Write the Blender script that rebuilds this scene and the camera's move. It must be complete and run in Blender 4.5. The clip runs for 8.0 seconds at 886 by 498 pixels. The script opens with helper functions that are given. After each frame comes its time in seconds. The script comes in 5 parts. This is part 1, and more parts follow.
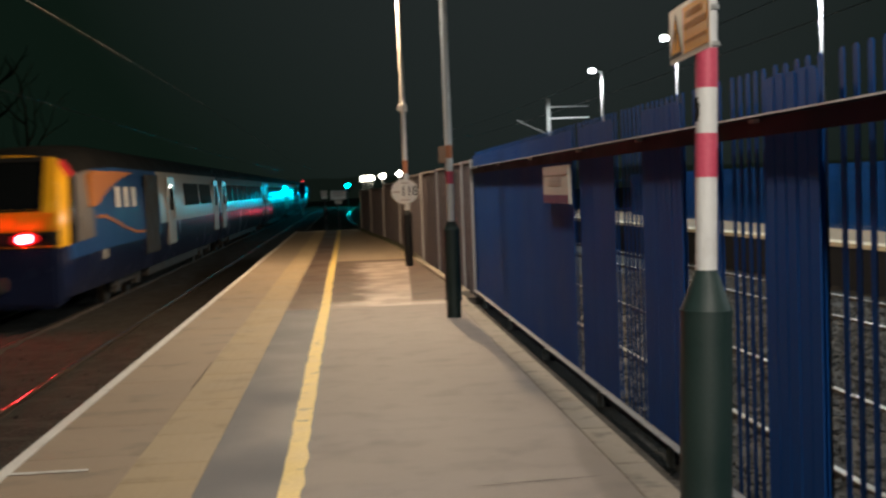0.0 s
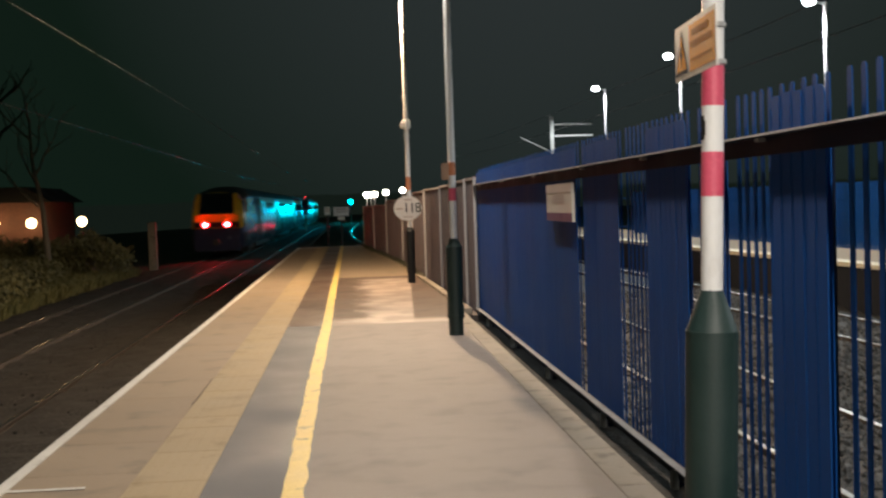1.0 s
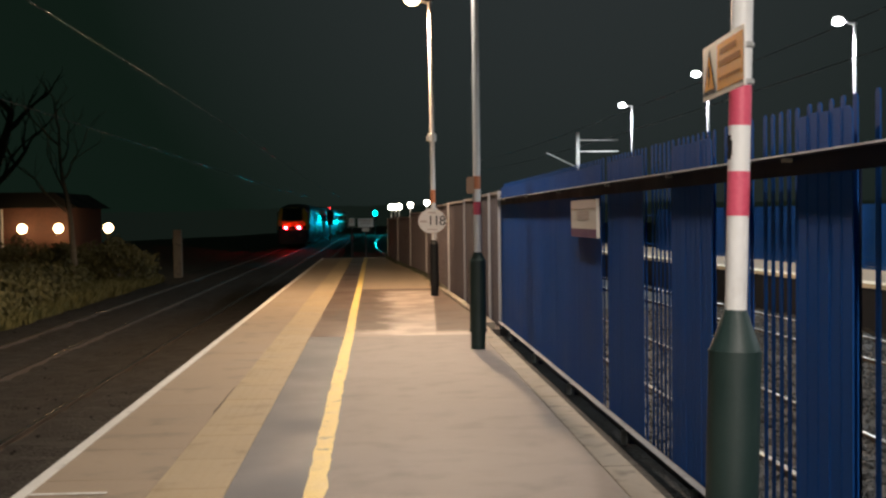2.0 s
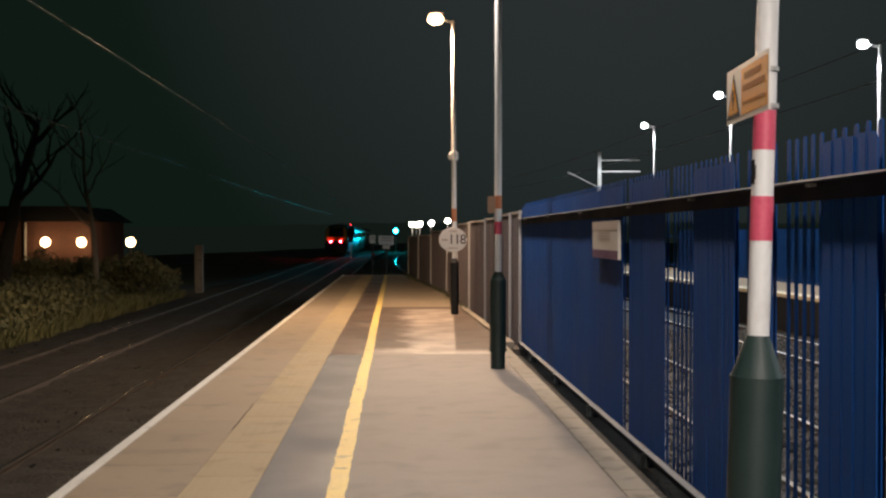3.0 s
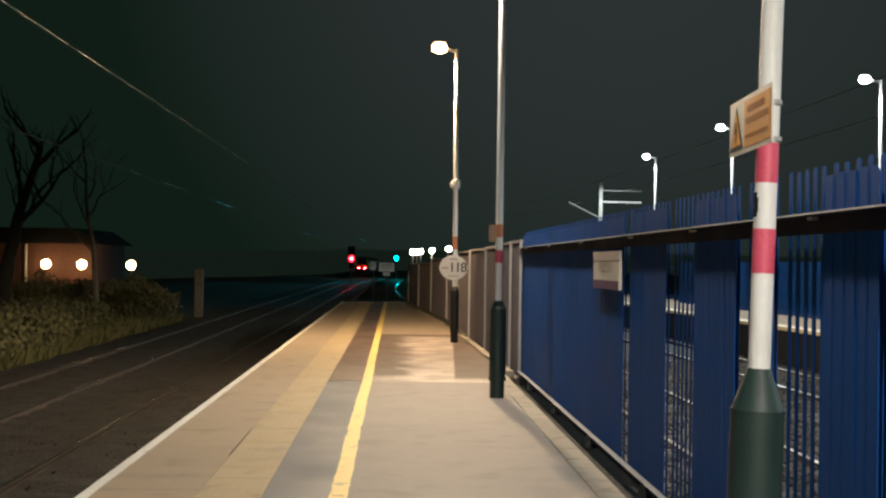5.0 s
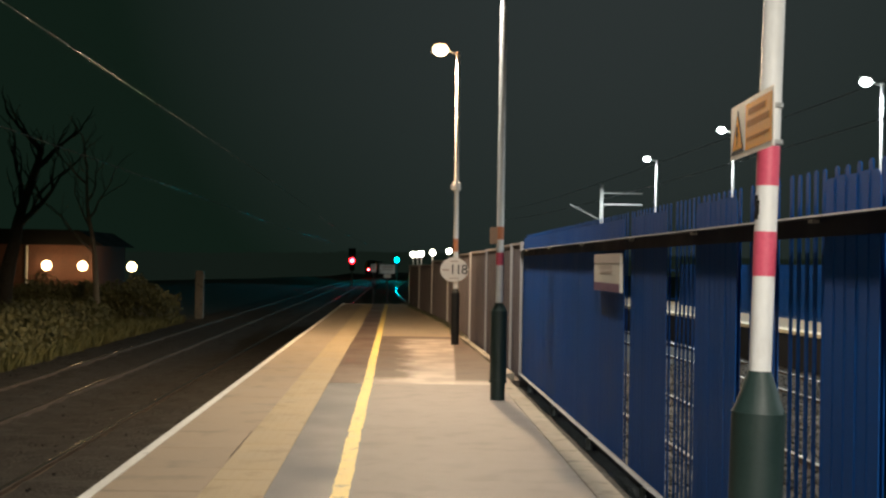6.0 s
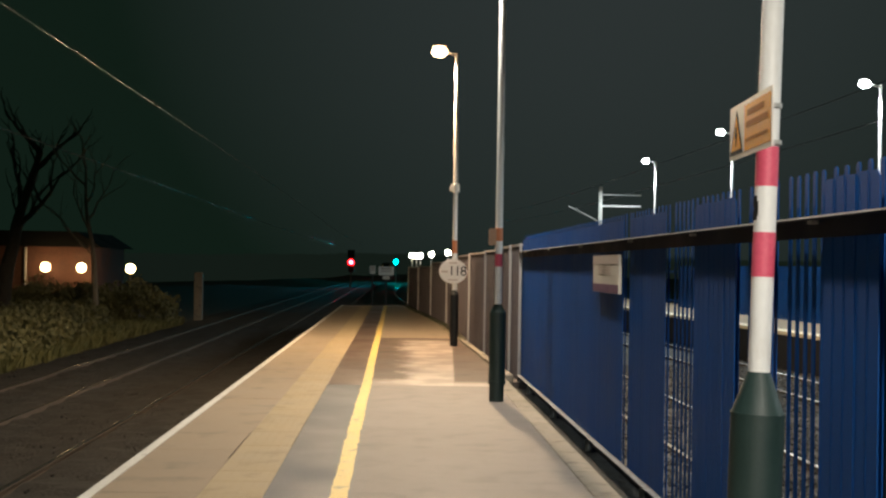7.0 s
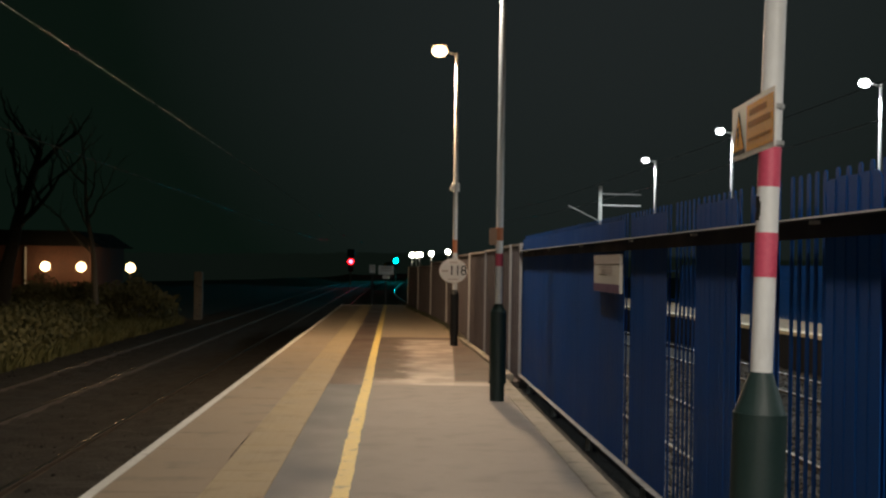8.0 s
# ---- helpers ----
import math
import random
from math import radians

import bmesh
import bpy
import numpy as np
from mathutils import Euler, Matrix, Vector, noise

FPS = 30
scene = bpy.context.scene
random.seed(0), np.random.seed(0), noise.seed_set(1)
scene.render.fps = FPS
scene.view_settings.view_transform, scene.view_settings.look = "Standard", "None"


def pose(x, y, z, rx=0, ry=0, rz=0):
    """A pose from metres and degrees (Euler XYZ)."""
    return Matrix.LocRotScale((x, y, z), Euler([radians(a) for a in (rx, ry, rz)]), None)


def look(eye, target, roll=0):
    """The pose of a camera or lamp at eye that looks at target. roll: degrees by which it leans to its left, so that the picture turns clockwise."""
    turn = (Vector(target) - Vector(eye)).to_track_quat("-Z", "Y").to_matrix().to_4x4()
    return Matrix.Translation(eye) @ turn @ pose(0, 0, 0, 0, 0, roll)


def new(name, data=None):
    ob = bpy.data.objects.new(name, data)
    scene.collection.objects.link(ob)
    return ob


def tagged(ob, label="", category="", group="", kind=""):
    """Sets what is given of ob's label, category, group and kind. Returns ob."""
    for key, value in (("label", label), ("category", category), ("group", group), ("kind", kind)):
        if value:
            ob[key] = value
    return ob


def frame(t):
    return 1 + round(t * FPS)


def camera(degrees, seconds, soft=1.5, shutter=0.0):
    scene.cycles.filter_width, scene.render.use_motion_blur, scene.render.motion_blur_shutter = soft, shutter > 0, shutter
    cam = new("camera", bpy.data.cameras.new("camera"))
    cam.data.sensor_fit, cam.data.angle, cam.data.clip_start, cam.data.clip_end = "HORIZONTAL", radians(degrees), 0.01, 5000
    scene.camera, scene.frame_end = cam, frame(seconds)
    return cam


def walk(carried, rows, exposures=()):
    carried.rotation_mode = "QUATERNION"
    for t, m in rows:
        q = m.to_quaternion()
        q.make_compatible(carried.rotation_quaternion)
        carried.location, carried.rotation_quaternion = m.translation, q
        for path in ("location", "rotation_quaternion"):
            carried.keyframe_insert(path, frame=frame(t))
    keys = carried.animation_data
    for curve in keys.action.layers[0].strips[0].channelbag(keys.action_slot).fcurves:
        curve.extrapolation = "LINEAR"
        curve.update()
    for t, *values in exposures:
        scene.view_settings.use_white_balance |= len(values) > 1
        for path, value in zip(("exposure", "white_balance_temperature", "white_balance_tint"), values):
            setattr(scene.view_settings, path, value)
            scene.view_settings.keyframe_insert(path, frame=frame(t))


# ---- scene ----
cam = camera(42.6, 8.0, soft=2.4, shutter=0.8)
PATH = [  # t, x, y, z, pitch, roll, yaw
    (0.0, 0.006, -0.044, 1.526, -3.15, 2.14, -4.82), (0.1, 0.008, -0.038, 1.526, -3.13, 2.15, -5.39), (0.2, 0.010, -0.032, 1.527, -3.16, 2.16, -6.17),
    (0.3, 0.012, -0.026, 1.527, -3.18, 2.17, -6.48), (0.4, 0.015, -0.020, 1.527, -3.07, 2.18, -6.63), (0.5, 0.017, -0.013, 1.527, -3.01, 2.19, -6.61),
    (0.6, 0.016, -0.009, 1.528, -2.86, 2.11, -6.54), (0.7, 0.015, -0.004, 1.528, -2.79, 2.04, -6.27), (0.8, 0.014, 0.000, 1.529, -2.45, 1.96, -5.49),
    (0.9, 0.014, 0.005, 1.529, -2.41, 1.88, -5.10), (1.0, 0.013, 0.010, 1.529, -2.30, 1.80, -4.66), (1.1, 0.012, 0.006, 1.529, -2.18, 1.64, -4.51),
    (1.2, 0.011, 0.001, 1.529, -2.06, 1.48, -4.34), (1.3, 0.010, -0.003, 1.528, -2.02, 1.33, -4.25), (1.5, 0.008, -0.011, 1.527, -2.05, 1.01, -4.01),
    (1.6, 0.008, -0.010, 1.529, -1.87, 0.94, -3.92), (1.7, 0.008, -0.010, 1.530, -1.78, 0.88, -3.83), (2.8, 0.006, -0.002, 1.542, -0.90, 0.12, -2.41),
    (3.0, 0.006, -0.001, 1.544, -0.70, -0.02, -2.40), (3.5, 0.010, 0.005, 1.544, -0.31, -0.42, -2.43), (4.0, 0.003, 0.005, 1.544, 0.10, -0.76, -2.59),
    (4.5, 0.004, 0.004, 1.543, 0.50, -0.84, -2.54), (4.7, 0.003, 0.002, 1.543, 0.60, -0.86, -2.47), (5.8, -0.002, -0.004, 1.544, 0.81, -0.97, -2.28),
    (6.0, -0.002, -0.006, 1.544, 0.81, -0.99, -2.35), (6.5, -0.003, -0.011, 1.541, 0.90, -1.01, -2.33), (7.0, 0.000, -0.000, 1.540, 0.90, -1.00, -2.40),
    (7.5, -0.004, -0.006, 1.541, 0.86, -1.00, -2.40), (8.0, -0.011, -0.003, 1.544, 0.86, -0.99, -2.42)]
walk(cam, [(t, pose(x, y, z, 90 + p, r, yw)) for t, x, y, z, p, r, yw in PATH], exposures=[(0.0, -0.46, 6450, 6), (0.2, -0.22, 6450, 7), (0.5, -0.08, 6450, 7.5), (1.0, -0.06, 6450, 8), (1.5, -0.08, 6450, 9.5), (3.0, -0.18, 6450, 12.5), (3.5, -0.2, 6450, 14), (4.0, -0.08, 6450, 9), (4.5, 0.02, 6450, 3.5), (7.0, 0.02, 6450, 3.5), (7.5, -0.22, 6450, 4.5), (7.8, -0.56, 6450, 5.5), (8.0, -0.86, 6450, 5.5)])

# ---------------------------------------------------------------- world: a dark night sky with a faint town glow
world = bpy.data.worlds.new("night_sky")
scene.world = world
world.use_nodes = True
wn, wl = world.node_tree.nodes, world.node_tree.links
w_bg = wn["Background"]
w_co, w_dot, w_ramp = wn.new("ShaderNodeTexCoord"), wn.new("ShaderNodeVectorMath"), wn.new("ShaderNodeValToRGB")
w_dot.operation = "DOT_PRODUCT"
w_dot.inputs[1].default_value = Vector((0.19, 0.935, 0.30)).normalized()   # the side of the town's glow
wl.new(w_co.outputs["Generated"], w_dot.inputs[0])
wl.new(w_dot.outputs["Value"], w_ramp.inputs[0])
wl.new(w_ramp.outputs[0], w_bg.inputs["Color"])
w_ramp.color_ramp.elements[0].position = 0.905
w_ramp.color_ramp.elements[0].color = (0.0054, 0.0118, 0.0078, 1)
w_ramp.color_ramp.elements[1].color = (0.0262, 0.0318, 0.0322, 1)
w_bg.inputs["Strength"].default_value = 1.0


# ---------------------------------------------------------------- light
def spot(name, at, aim, watts, colour, degrees=150, size=0.12, edge=0.3):
    data = bpy.data.lights.new(name, "SPOT")
    data.energy, data.color, data.spot_size, data.spot_blend, data.shadow_soft_size = watts, colour, radians(degrees), edge, size
    ob = new(name, data)
    ob.matrix_world = look(at, aim)
    return ob


WARM, AMBER, COOL = (1.0, 0.885, 0.79), (1.0, 0.69, 0.43), (0.90, 0.97, 1.0)

# ---------------------------------------------------------------- materials
mats = {}


def nodes_of(name):
    m = bpy.data.materials.new(name)
    m.use_nodes = True
    return m, m.node_tree.nodes, m.node_tree.links, m.node_tree.nodes["Principled BSDF"]


def surface(name, dark, light, rough=(0.5, 0.8), metal=0.0, coarse=1.5, fine=60.0, bump=0.1, stain=None, stain_at=(0.55, 0.7),
            stretch=(1, 1, 1), per_object=0.0, coat=0.0, depth=0.01, detail=6.0, spec=0.5, coat_rough=0.28):
    """Two scales of variation: coarse clouds and fine grain, with optional stains, per-piece tone and relief."""
    m, n, l, b = nodes_of(name)
    co = n.new("ShaderNodeTexCoord")
    mp = n.new("ShaderNodeMapping")
    mp.inputs["Scale"].default_value = stretch
    geo = n.new("ShaderNodeNewGeometry")
    l.new(geo.outputs["Position"], mp.inputs[0]) if per_object >= 0 else l.new(co.outputs["Object"], mp.inputs[0])
    a, f = n.new("ShaderNodeTexNoise"), n.new("ShaderNodeTexNoise")
    a.inputs["Scale"].default_value, a.inputs["Detail"].default_value = coarse, 5.0
    f.inputs["Scale"].default_value, f.inputs["Detail"].default_value = fine, detail
    l.new(mp.outputs[0], a.inputs[0]), l.new(mp.outputs[0], f.inputs[0])
    blend = n.new("ShaderNodeMix")
    blend.data_type = "FLOAT"
    blend.inputs[0].default_value = 0.5
    l.new(a.outputs[0], blend.inputs[2]), l.new(f.outputs[0], blend.inputs[3])
    ramp = n.new("ShaderNodeValToRGB")
    ramp.color_ramp.elements[0].position, ramp.color_ramp.elements[1].position = 0.32, 0.68
    ramp.color_ramp.elements[0].color, ramp.color_ramp.elements[1].color = (*dark, 1), (*light, 1)
    l.new(blend.outputs[0], ramp.inputs[0])
    out = ramp.outputs[0]
    if stain:
        s, sr, mx = n.new("ShaderNodeTexNoise"), n.new("ShaderNodeValToRGB"), n.new("ShaderNodeMix")
        s.inputs["Scale"].default_value, s.inputs["Detail"].default_value = coarse * 2.3, 8.0
        l.new(mp.outputs[0], s.inputs[0]), l.new(s.outputs[0], sr.inputs[0])
        sr.color_ramp.elements[0].position, sr.color_ramp.elements[1].position = stain_at
        mx.data_type = "RGBA"
        mx.inputs[7].default_value = (*stain, 1)
        l.new(sr.outputs[0], mx.inputs[0]), l.new(out, mx.inputs[6])
        out = mx.outputs[2]
    if per_object > 0:
        info, mr, hsv = n.new("ShaderNodeObjectInfo"), n.new("ShaderNodeMapRange"), n.new("ShaderNodeHueSaturation")
        mr.inputs[3].default_value, mr.inputs[4].default_value = 1 - per_object, 1 + per_object
        l.new(info.outputs["Random"], mr.inputs[0]), l.new(mr.outputs[0], hsv.inputs["Value"]), l.new(out, hsv.inputs["Color"])
        out = hsv.outputs[0]
    l.new(out, b.inputs["Base Color"])
    rr = n.new("ShaderNodeMapRange")
    rr.inputs[1].default_value, rr.inputs[2].default_value = 0.3, 0.7
    rr.inputs[3].default_value, rr.inputs[4].default_value = rough
    l.new(a.outputs[0], rr.inputs[0]), l.new(rr.outputs[0], b.inputs["Roughness"])
    b.inputs["Metallic"].default_value = metal
    b.inputs["Coat Weight"].default_value = coat
    b.inputs["Specular IOR Level"].default_value = spec
    b.inputs["Coat Roughness"].default_value = coat_rough
    if bump:
        bp = n.new("ShaderNodeBump")
        bp.inputs["Strength"].default_value, bp.inputs["Distance"].default_value = bump, depth
        l.new(f.outputs[0], bp.inputs["Height"]), l.new(bp.outputs[0], b.inputs["Normal"])
    mats[name] = m
    return m


def glow(name, colour, strength):
    m, n, l, b = nodes_of(name)
    b.inputs["Base Color"].default_value = (*colour, 1)
    b.inputs["Emission Color"].default_value = (*colour, 1)
    b.inputs["Emission Strength"].default_value = strength
    mats[name] = m
    return m


def glass(name, colour, rough=0.03):
    m, n, l, b = nodes_of(name)
    b.inputs["Base Color"].default_value, b.inputs["Roughness"].default_value = (*colour, 1), rough
    b.inputs["Specular IOR Level"].default_value = 0.6
    mats[name] = m
    return m


surface("asphalt", (0.205, 0.174, 0.153), (0.282, 0.245, 0.217), (0.62, 0.72), spec=0.25, coarse=1.4, fine=140, bump=0.5, depth=0.004, stain=(0.165, 0.15, 0.138), stain_at=(0.5, 0.85))
surface("asphalt_dark", (0.085, 0.09, 0.095), (0.13, 0.135, 0.14), (0.5, 0.8), coarse=1.1, fine=140, bump=0.5, depth=0.004)
surface("asphalt_red", (0.12, 0.082, 0.062), (0.19, 0.135, 0.10), (0.3, 0.5), coarse=0.8, fine=90, bump=0.5, depth=0.004, stain=(0.085, 0.06, 0.047), stain_at=(0.5, 0.66))
surface("asphalt_wet", (0.082, 0.057, 0.043), (0.138, 0.098, 0.075), (0.6, 0.75), spec=0.3, coarse=0.9, fine=70, bump=0.35, depth=0.003, stain=(0.07, 0.05, 0.04), stain_at=(0.5, 0.66))
surface("coping", (0.275, 0.212, 0.148), (0.36, 0.282, 0.20), (0.6, 0.85), spec=0.3, coarse=1.2, fine=110, bump=0.35, depth=0.003, per_object=0.025, stain=(0.19, 0.165, 0.125), stain_at=(0.55, 0.8))
surface("tactile", (0.325, 0.246, 0.142), (0.42, 0.325, 0.195), (0.6, 0.85), coarse=1.6, fine=90, bump=0.3, depth=0.003, per_object=0.03, stain=(0.24, 0.18, 0.1), stain_at=(0.56, 0.8))
surface("edge_concrete", (0.205, 0.174, 0.136), (0.295, 0.255, 0.20), (0.6, 0.9), coarse=2.6, fine=80, bump=0.4, depth=0.005, per_object=0.08, stain=(0.10, 0.085, 0.062), stain_at=(0.54, 0.74))
surface("white_line", (0.55, 0.53, 0.47), (0.78, 0.76, 0.7), (0.5, 0.8), coarse=3, fine=90, bump=0.2, depth=0.002, stain=(0.38, 0.36, 0.31), stain_at=(0.58, 0.75))
surface("yellow_line", (0.66, 0.46, 0.12), (0.84, 0.64, 0.22), (0.45, 0.7), coarse=3, fine=60, bump=0.2, depth=0.002, stain=(0.3, 0.24, 0.13), stain_at=(0.6, 0.72))
surface("brick_wall", (0.045, 0.036, 0.031), (0.085, 0.066, 0.056), (0.7, 0.95), coarse=1.0, fine=30, bump=0.4)
surface("dark_wall", (0.010, 0.012, 0.016), (0.024, 0.027, 0.034), (0.7, 0.95), coarse=1.0, fine=30, bump=0.4)
surface("ballast", (0.026, 0.028, 0.029), (0.115, 0.118, 0.118), (0.8, 1.0), coarse=3.0, fine=22, bump=1.0, depth=0.05, detail=8)
# Darker copy of the ballast: weak lamp light on the lines is in its colour.
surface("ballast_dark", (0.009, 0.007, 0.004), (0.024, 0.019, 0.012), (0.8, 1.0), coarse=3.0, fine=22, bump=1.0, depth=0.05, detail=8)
surface("sleeper", (0.045, 0.04, 0.034), (0.09, 0.082, 0.07), (0.7, 0.95), coarse=3, fine=50, bump=0.3, per_object=-1)
surface("rail_side", (0.045, 0.032, 0.022), (0.085, 0.06, 0.042), (0.6, 0.85), coarse=4, fine=60, bump=0.2)
surface("rail_head", (0.22, 0.195, 0.17), (0.30, 0.27, 0.24), (0.17, 0.27), metal=0.9, coarse=2, fine=90, bump=0.03)
surface("rail_bright", (0.38, 0.38, 0.37), (0.50, 0.50, 0.48), (0.32, 0.42), metal=0.85, coarse=2, fine=90, bump=0.03)
surface("blue_paint", (0.005, 0.047, 0.185), (0.009, 0.067, 0.262), (0.5, 0.65), coarse=1.2, fine=120, bump=0.06, depth=0.002, per_object=0.045, coat=0.0, spec=0.05)
# Near-black: shade under the flange and in the gap, put into the colour.
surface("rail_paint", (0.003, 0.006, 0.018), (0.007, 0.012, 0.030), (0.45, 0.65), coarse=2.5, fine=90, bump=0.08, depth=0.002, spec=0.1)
surface("post_steel", (0.27, 0.26, 0.26), (0.39, 0.38, 0.38), (0.5, 0.7), metal=0.1, coarse=3, fine=60, bump=0.05)
surface("rail_grey", (0.10, 0.112, 0.128), (0.19, 0.20, 0.212), (0.5, 0.7), metal=0.0, coarse=5, fine=40, bump=0.05, stain=(0.06, 0.07, 0.09), stain_at=(0.55, 0.75))
# Near-white tone paints the highlight along the top rail's edge.
surface("worn_edge", (0.62, 0.63, 0.64), (0.82, 0.82, 0.82), (0.35, 0.6), metal=0.0, coarse=3, fine=40, bump=0.05)
surface("brown_sheet", (0.066, 0.054, 0.059), (0.104, 0.087, 0.093), (0.5, 0.75), coarse=1.2, fine=60, bump=0.1, depth=0.003, stretch=(1, 1, 0.25), per_object=0.08)
surface("grey_steel", (0.36, 0.36, 0.35), (0.5, 0.5, 0.48), (0.4, 0.6), metal=0.4, coarse=3, fine=70, bump=0.05)
surface("wire_metal", (0.032, 0.034, 0.034), (0.055, 0.058, 0.058), (0.25, 0.4), metal=0.8, coarse=2, fine=60, bump=0.0)
surface("white_paint", (0.69, 0.70, 0.69), (0.80, 0.81, 0.80), (0.38, 0.6), coarse=3, fine=50, bump=0.08, depth=0.002, stretch=(1, 1, 0.4), per_object=-1, stain=(0.45, 0.42, 0.38), stain_at=(0.6, 0.8))
surface("pink_band", (0.56, 0.07, 0.13), (0.68, 0.11, 0.18), (0.4, 0.6), coarse=5, fine=60, bump=0.05, depth=0.002, per_object=-1)
surface("orange_band", (0.48, 0.16, 0.07), (0.62, 0.24, 0.11), (0.4, 0.6), coarse=5, fine=60, bump=0.05, depth=0.002, per_object=-1)
surface("dark_green", (0.009, 0.025, 0.023), (0.017, 0.037, 0.034), (0.42, 0.6), coarse=3, fine=80, bump=0.08, depth=0.003, per_object=-1)
surface("black_paint", (0.008, 0.009, 0.010), (0.018, 0.019, 0.02), (0.5, 0.7), spec=0.3, coarse=4, fine=60, bump=0.05)
surface("sign_white", (0.72, 0.70, 0.66), (0.82, 0.80, 0.76), (0.45, 0.6), spec=0.2, coarse=4, fine=80, bump=0.0)
surface("sign_orange", (0.82, 0.31, 0.010), (0.92, 0.38, 0.02), (0.5, 0.65), spec=0.1, coarse=4, fine=80, bump=0.0)
surface("sign_purple", (0.09, 0.035, 0.10), (0.13, 0.05, 0.14), (0.4, 0.55), coarse=4, fine=80, bump=0.0)
surface("sign_pale", (0.56, 0.52, 0.46), (0.66, 0.62, 0.55), (0.4, 0.6), coarse=5, fine=80, bump=0.0)
surface("tan_plastic", (0.36, 0.22, 0.14), (0.46, 0.29, 0.19), (0.5, 0.7), coarse=6, fine=80, bump=0.05, depth=0.002)
surface("ink", (0.012, 0.012, 0.012), (0.025, 0.025, 0.025), (0.6, 0.8), spec=0.1, coarse=4, fine=80, bump=0.0)
surface("ink_brown", (0.46, 0.15, 0.008), (0.56, 0.19, 0.012), (0.6, 0.8), spec=0.05, coarse=4, fine=80, bump=0.0)
surface("ink_faint", (0.46, 0.38, 0.34), (0.54, 0.46, 0.41), (0.4, 0.6), coarse=4, fine=80, bump=0.0)
surface("cream_edge", (0.70, 0.62, 0.46), (0.82, 0.75, 0.58), (0.5, 0.8), coarse=2, fine=60, bump=0.2)
surface("earth", (0.030, 0.027, 0.018), (0.065, 0.055, 0.035), (0.9, 1.0), coarse=0.4, fine=9, bump=0.8, depth=0.08)
surface("grass", (0.07, 0.078, 0.022), (0.19, 0.165, 0.06), (0.7, 0.95), coarse=0.7, fine=8, bump=0.0)
surface("leaf", (0.045, 0.058, 0.022), (0.11, 0.115, 0.045), (0.6, 0.9), coarse=0.8, fine=12, bump=0.0)
surface("hedge_leaf", (0.075, 0.078, 0.028), (0.17, 0.15, 0.06), (0.6, 0.9), coarse=0.8, fine=12, bump=0.0)
surface("bark", (0.14, 0.115, 0.085), (0.28, 0.235, 0.18), (0.8, 1.0), coarse=3, fine=25, bump=0.8, depth=0.03, stretch=(1, 1, 0.2))
surface("house_brick", (0.06, 0.026, 0.017), (0.12, 0.05, 0.032), (0.8, 0.95), coarse=1.0, fine=14, bump=0.3)
surface("train_blue", (0.011, 0.048, 0.15), (0.016, 0.062, 0.19), (0.42, 0.55), coarse=0.6, fine=30, bump=0.0, per_object=-1, coat=0.0, spec=0.35)
surface("train_navy", (0.008, 0.014, 0.045), (0.014, 0.022, 0.062), (0.18, 0.32), coarse=0.6, fine=30, bump=0.0, per_object=-1, coat=0.5)
# White band darkened in colour for coaches beyond the lamps' reach.
surface("train_unlit", (0.022, 0.036, 0.046), (0.036, 0.054, 0.068), (0.3, 0.42), coarse=0.6, fine=30, bump=0.0, per_object=-1, coat=1.0)
surface("train_white", (0.36, 0.35, 0.31), (0.46, 0.44, 0.40), (0.35, 0.5), coarse=0.6, fine=30, bump=0.0, per_object=-1, coat=0.2)
surface("train_orange", (0.38, 0.135, 0.03), (0.48, 0.175, 0.04), (0.5, 0.62), coarse=0.6, fine=30, bump=0.0, per_object=-1, spec=0.3)
surface("train_yellow", (0.78, 0.40, 0.015), (0.88, 0.47, 0.025), (0.2, 0.35), coarse=0.6, fine=30, bump=0.0, per_object=-1, coat=1.0, coat_rough=0.07)
surface("train_red", (0.42, 0.02, 0.025), (0.55, 0.035, 0.04), (0.2, 0.35), coarse=0.6, fine=30, bump=0.0, per_object=-1, coat=0.4)
surface("train_roof", (0.006, 0.0065, 0.007), (0.012, 0.0125, 0.013), (0.6, 0.8), coarse=0.8, fine=20, bump=0.05, per_object=-1, spec=0.15)
surface("train_grey", (0.16, 0.145, 0.14), (0.22, 0.20, 0.19), (0.25, 0.4), coarse=0.6, fine=30, bump=0.0, per_object=-1, coat=0.8, coat_rough=0.08)
# Shaded copy of the bark, for a trunk backlit by the house.
surface("bark_dark", (0.018, 0.015, 0.011), (0.04, 0.033, 0.025), (0.85, 1.0), coarse=3, fine=25, bump=0.8, depth=0.03, stretch=(1, 1, 0.2))
surface("train_under", (0.02, 0.019, 0.018), (0.05, 0.046, 0.042), (0.6, 0.9), coarse=2, fine=20, bump=0.3, per_object=-1)
surface("wheel_steel", (0.09, 0.075, 0.06), (0.18, 0.15, 0.12), (0.35, 0.6), metal=0.7, coarse=3, fine=30, bump=0.1, per_object=-1)
glass("dark_glass", (0.006, 0.007, 0.009))
glow("lamp_warm", (1.0, 0.66, 0.36), 15.0)
glow("lamp_cool", (0.92, 0.98, 1.0), 30.0)
glow("lamp_house", (1.0, 0.68, 0.34), 14.0)
glow("lamp_far", (1.0, 0.88, 0.72), 40.0)
glow("signal_green", (0.0006, 0.80, 0.88), 900.0)
glow("signal_red", (1.0, 0.014, 0.028), 95.0)
glow("tail_red", (1.0, 0.02, 0.03), 420.0)
# Faint emission for the made-up halo discs round signal and tail lights.
glow("signal_red_dim", (0.9, 0.012, 0.03), 0.42)
glow("signal_green_dim", (0.0, 0.42, 0.48), 0.30)
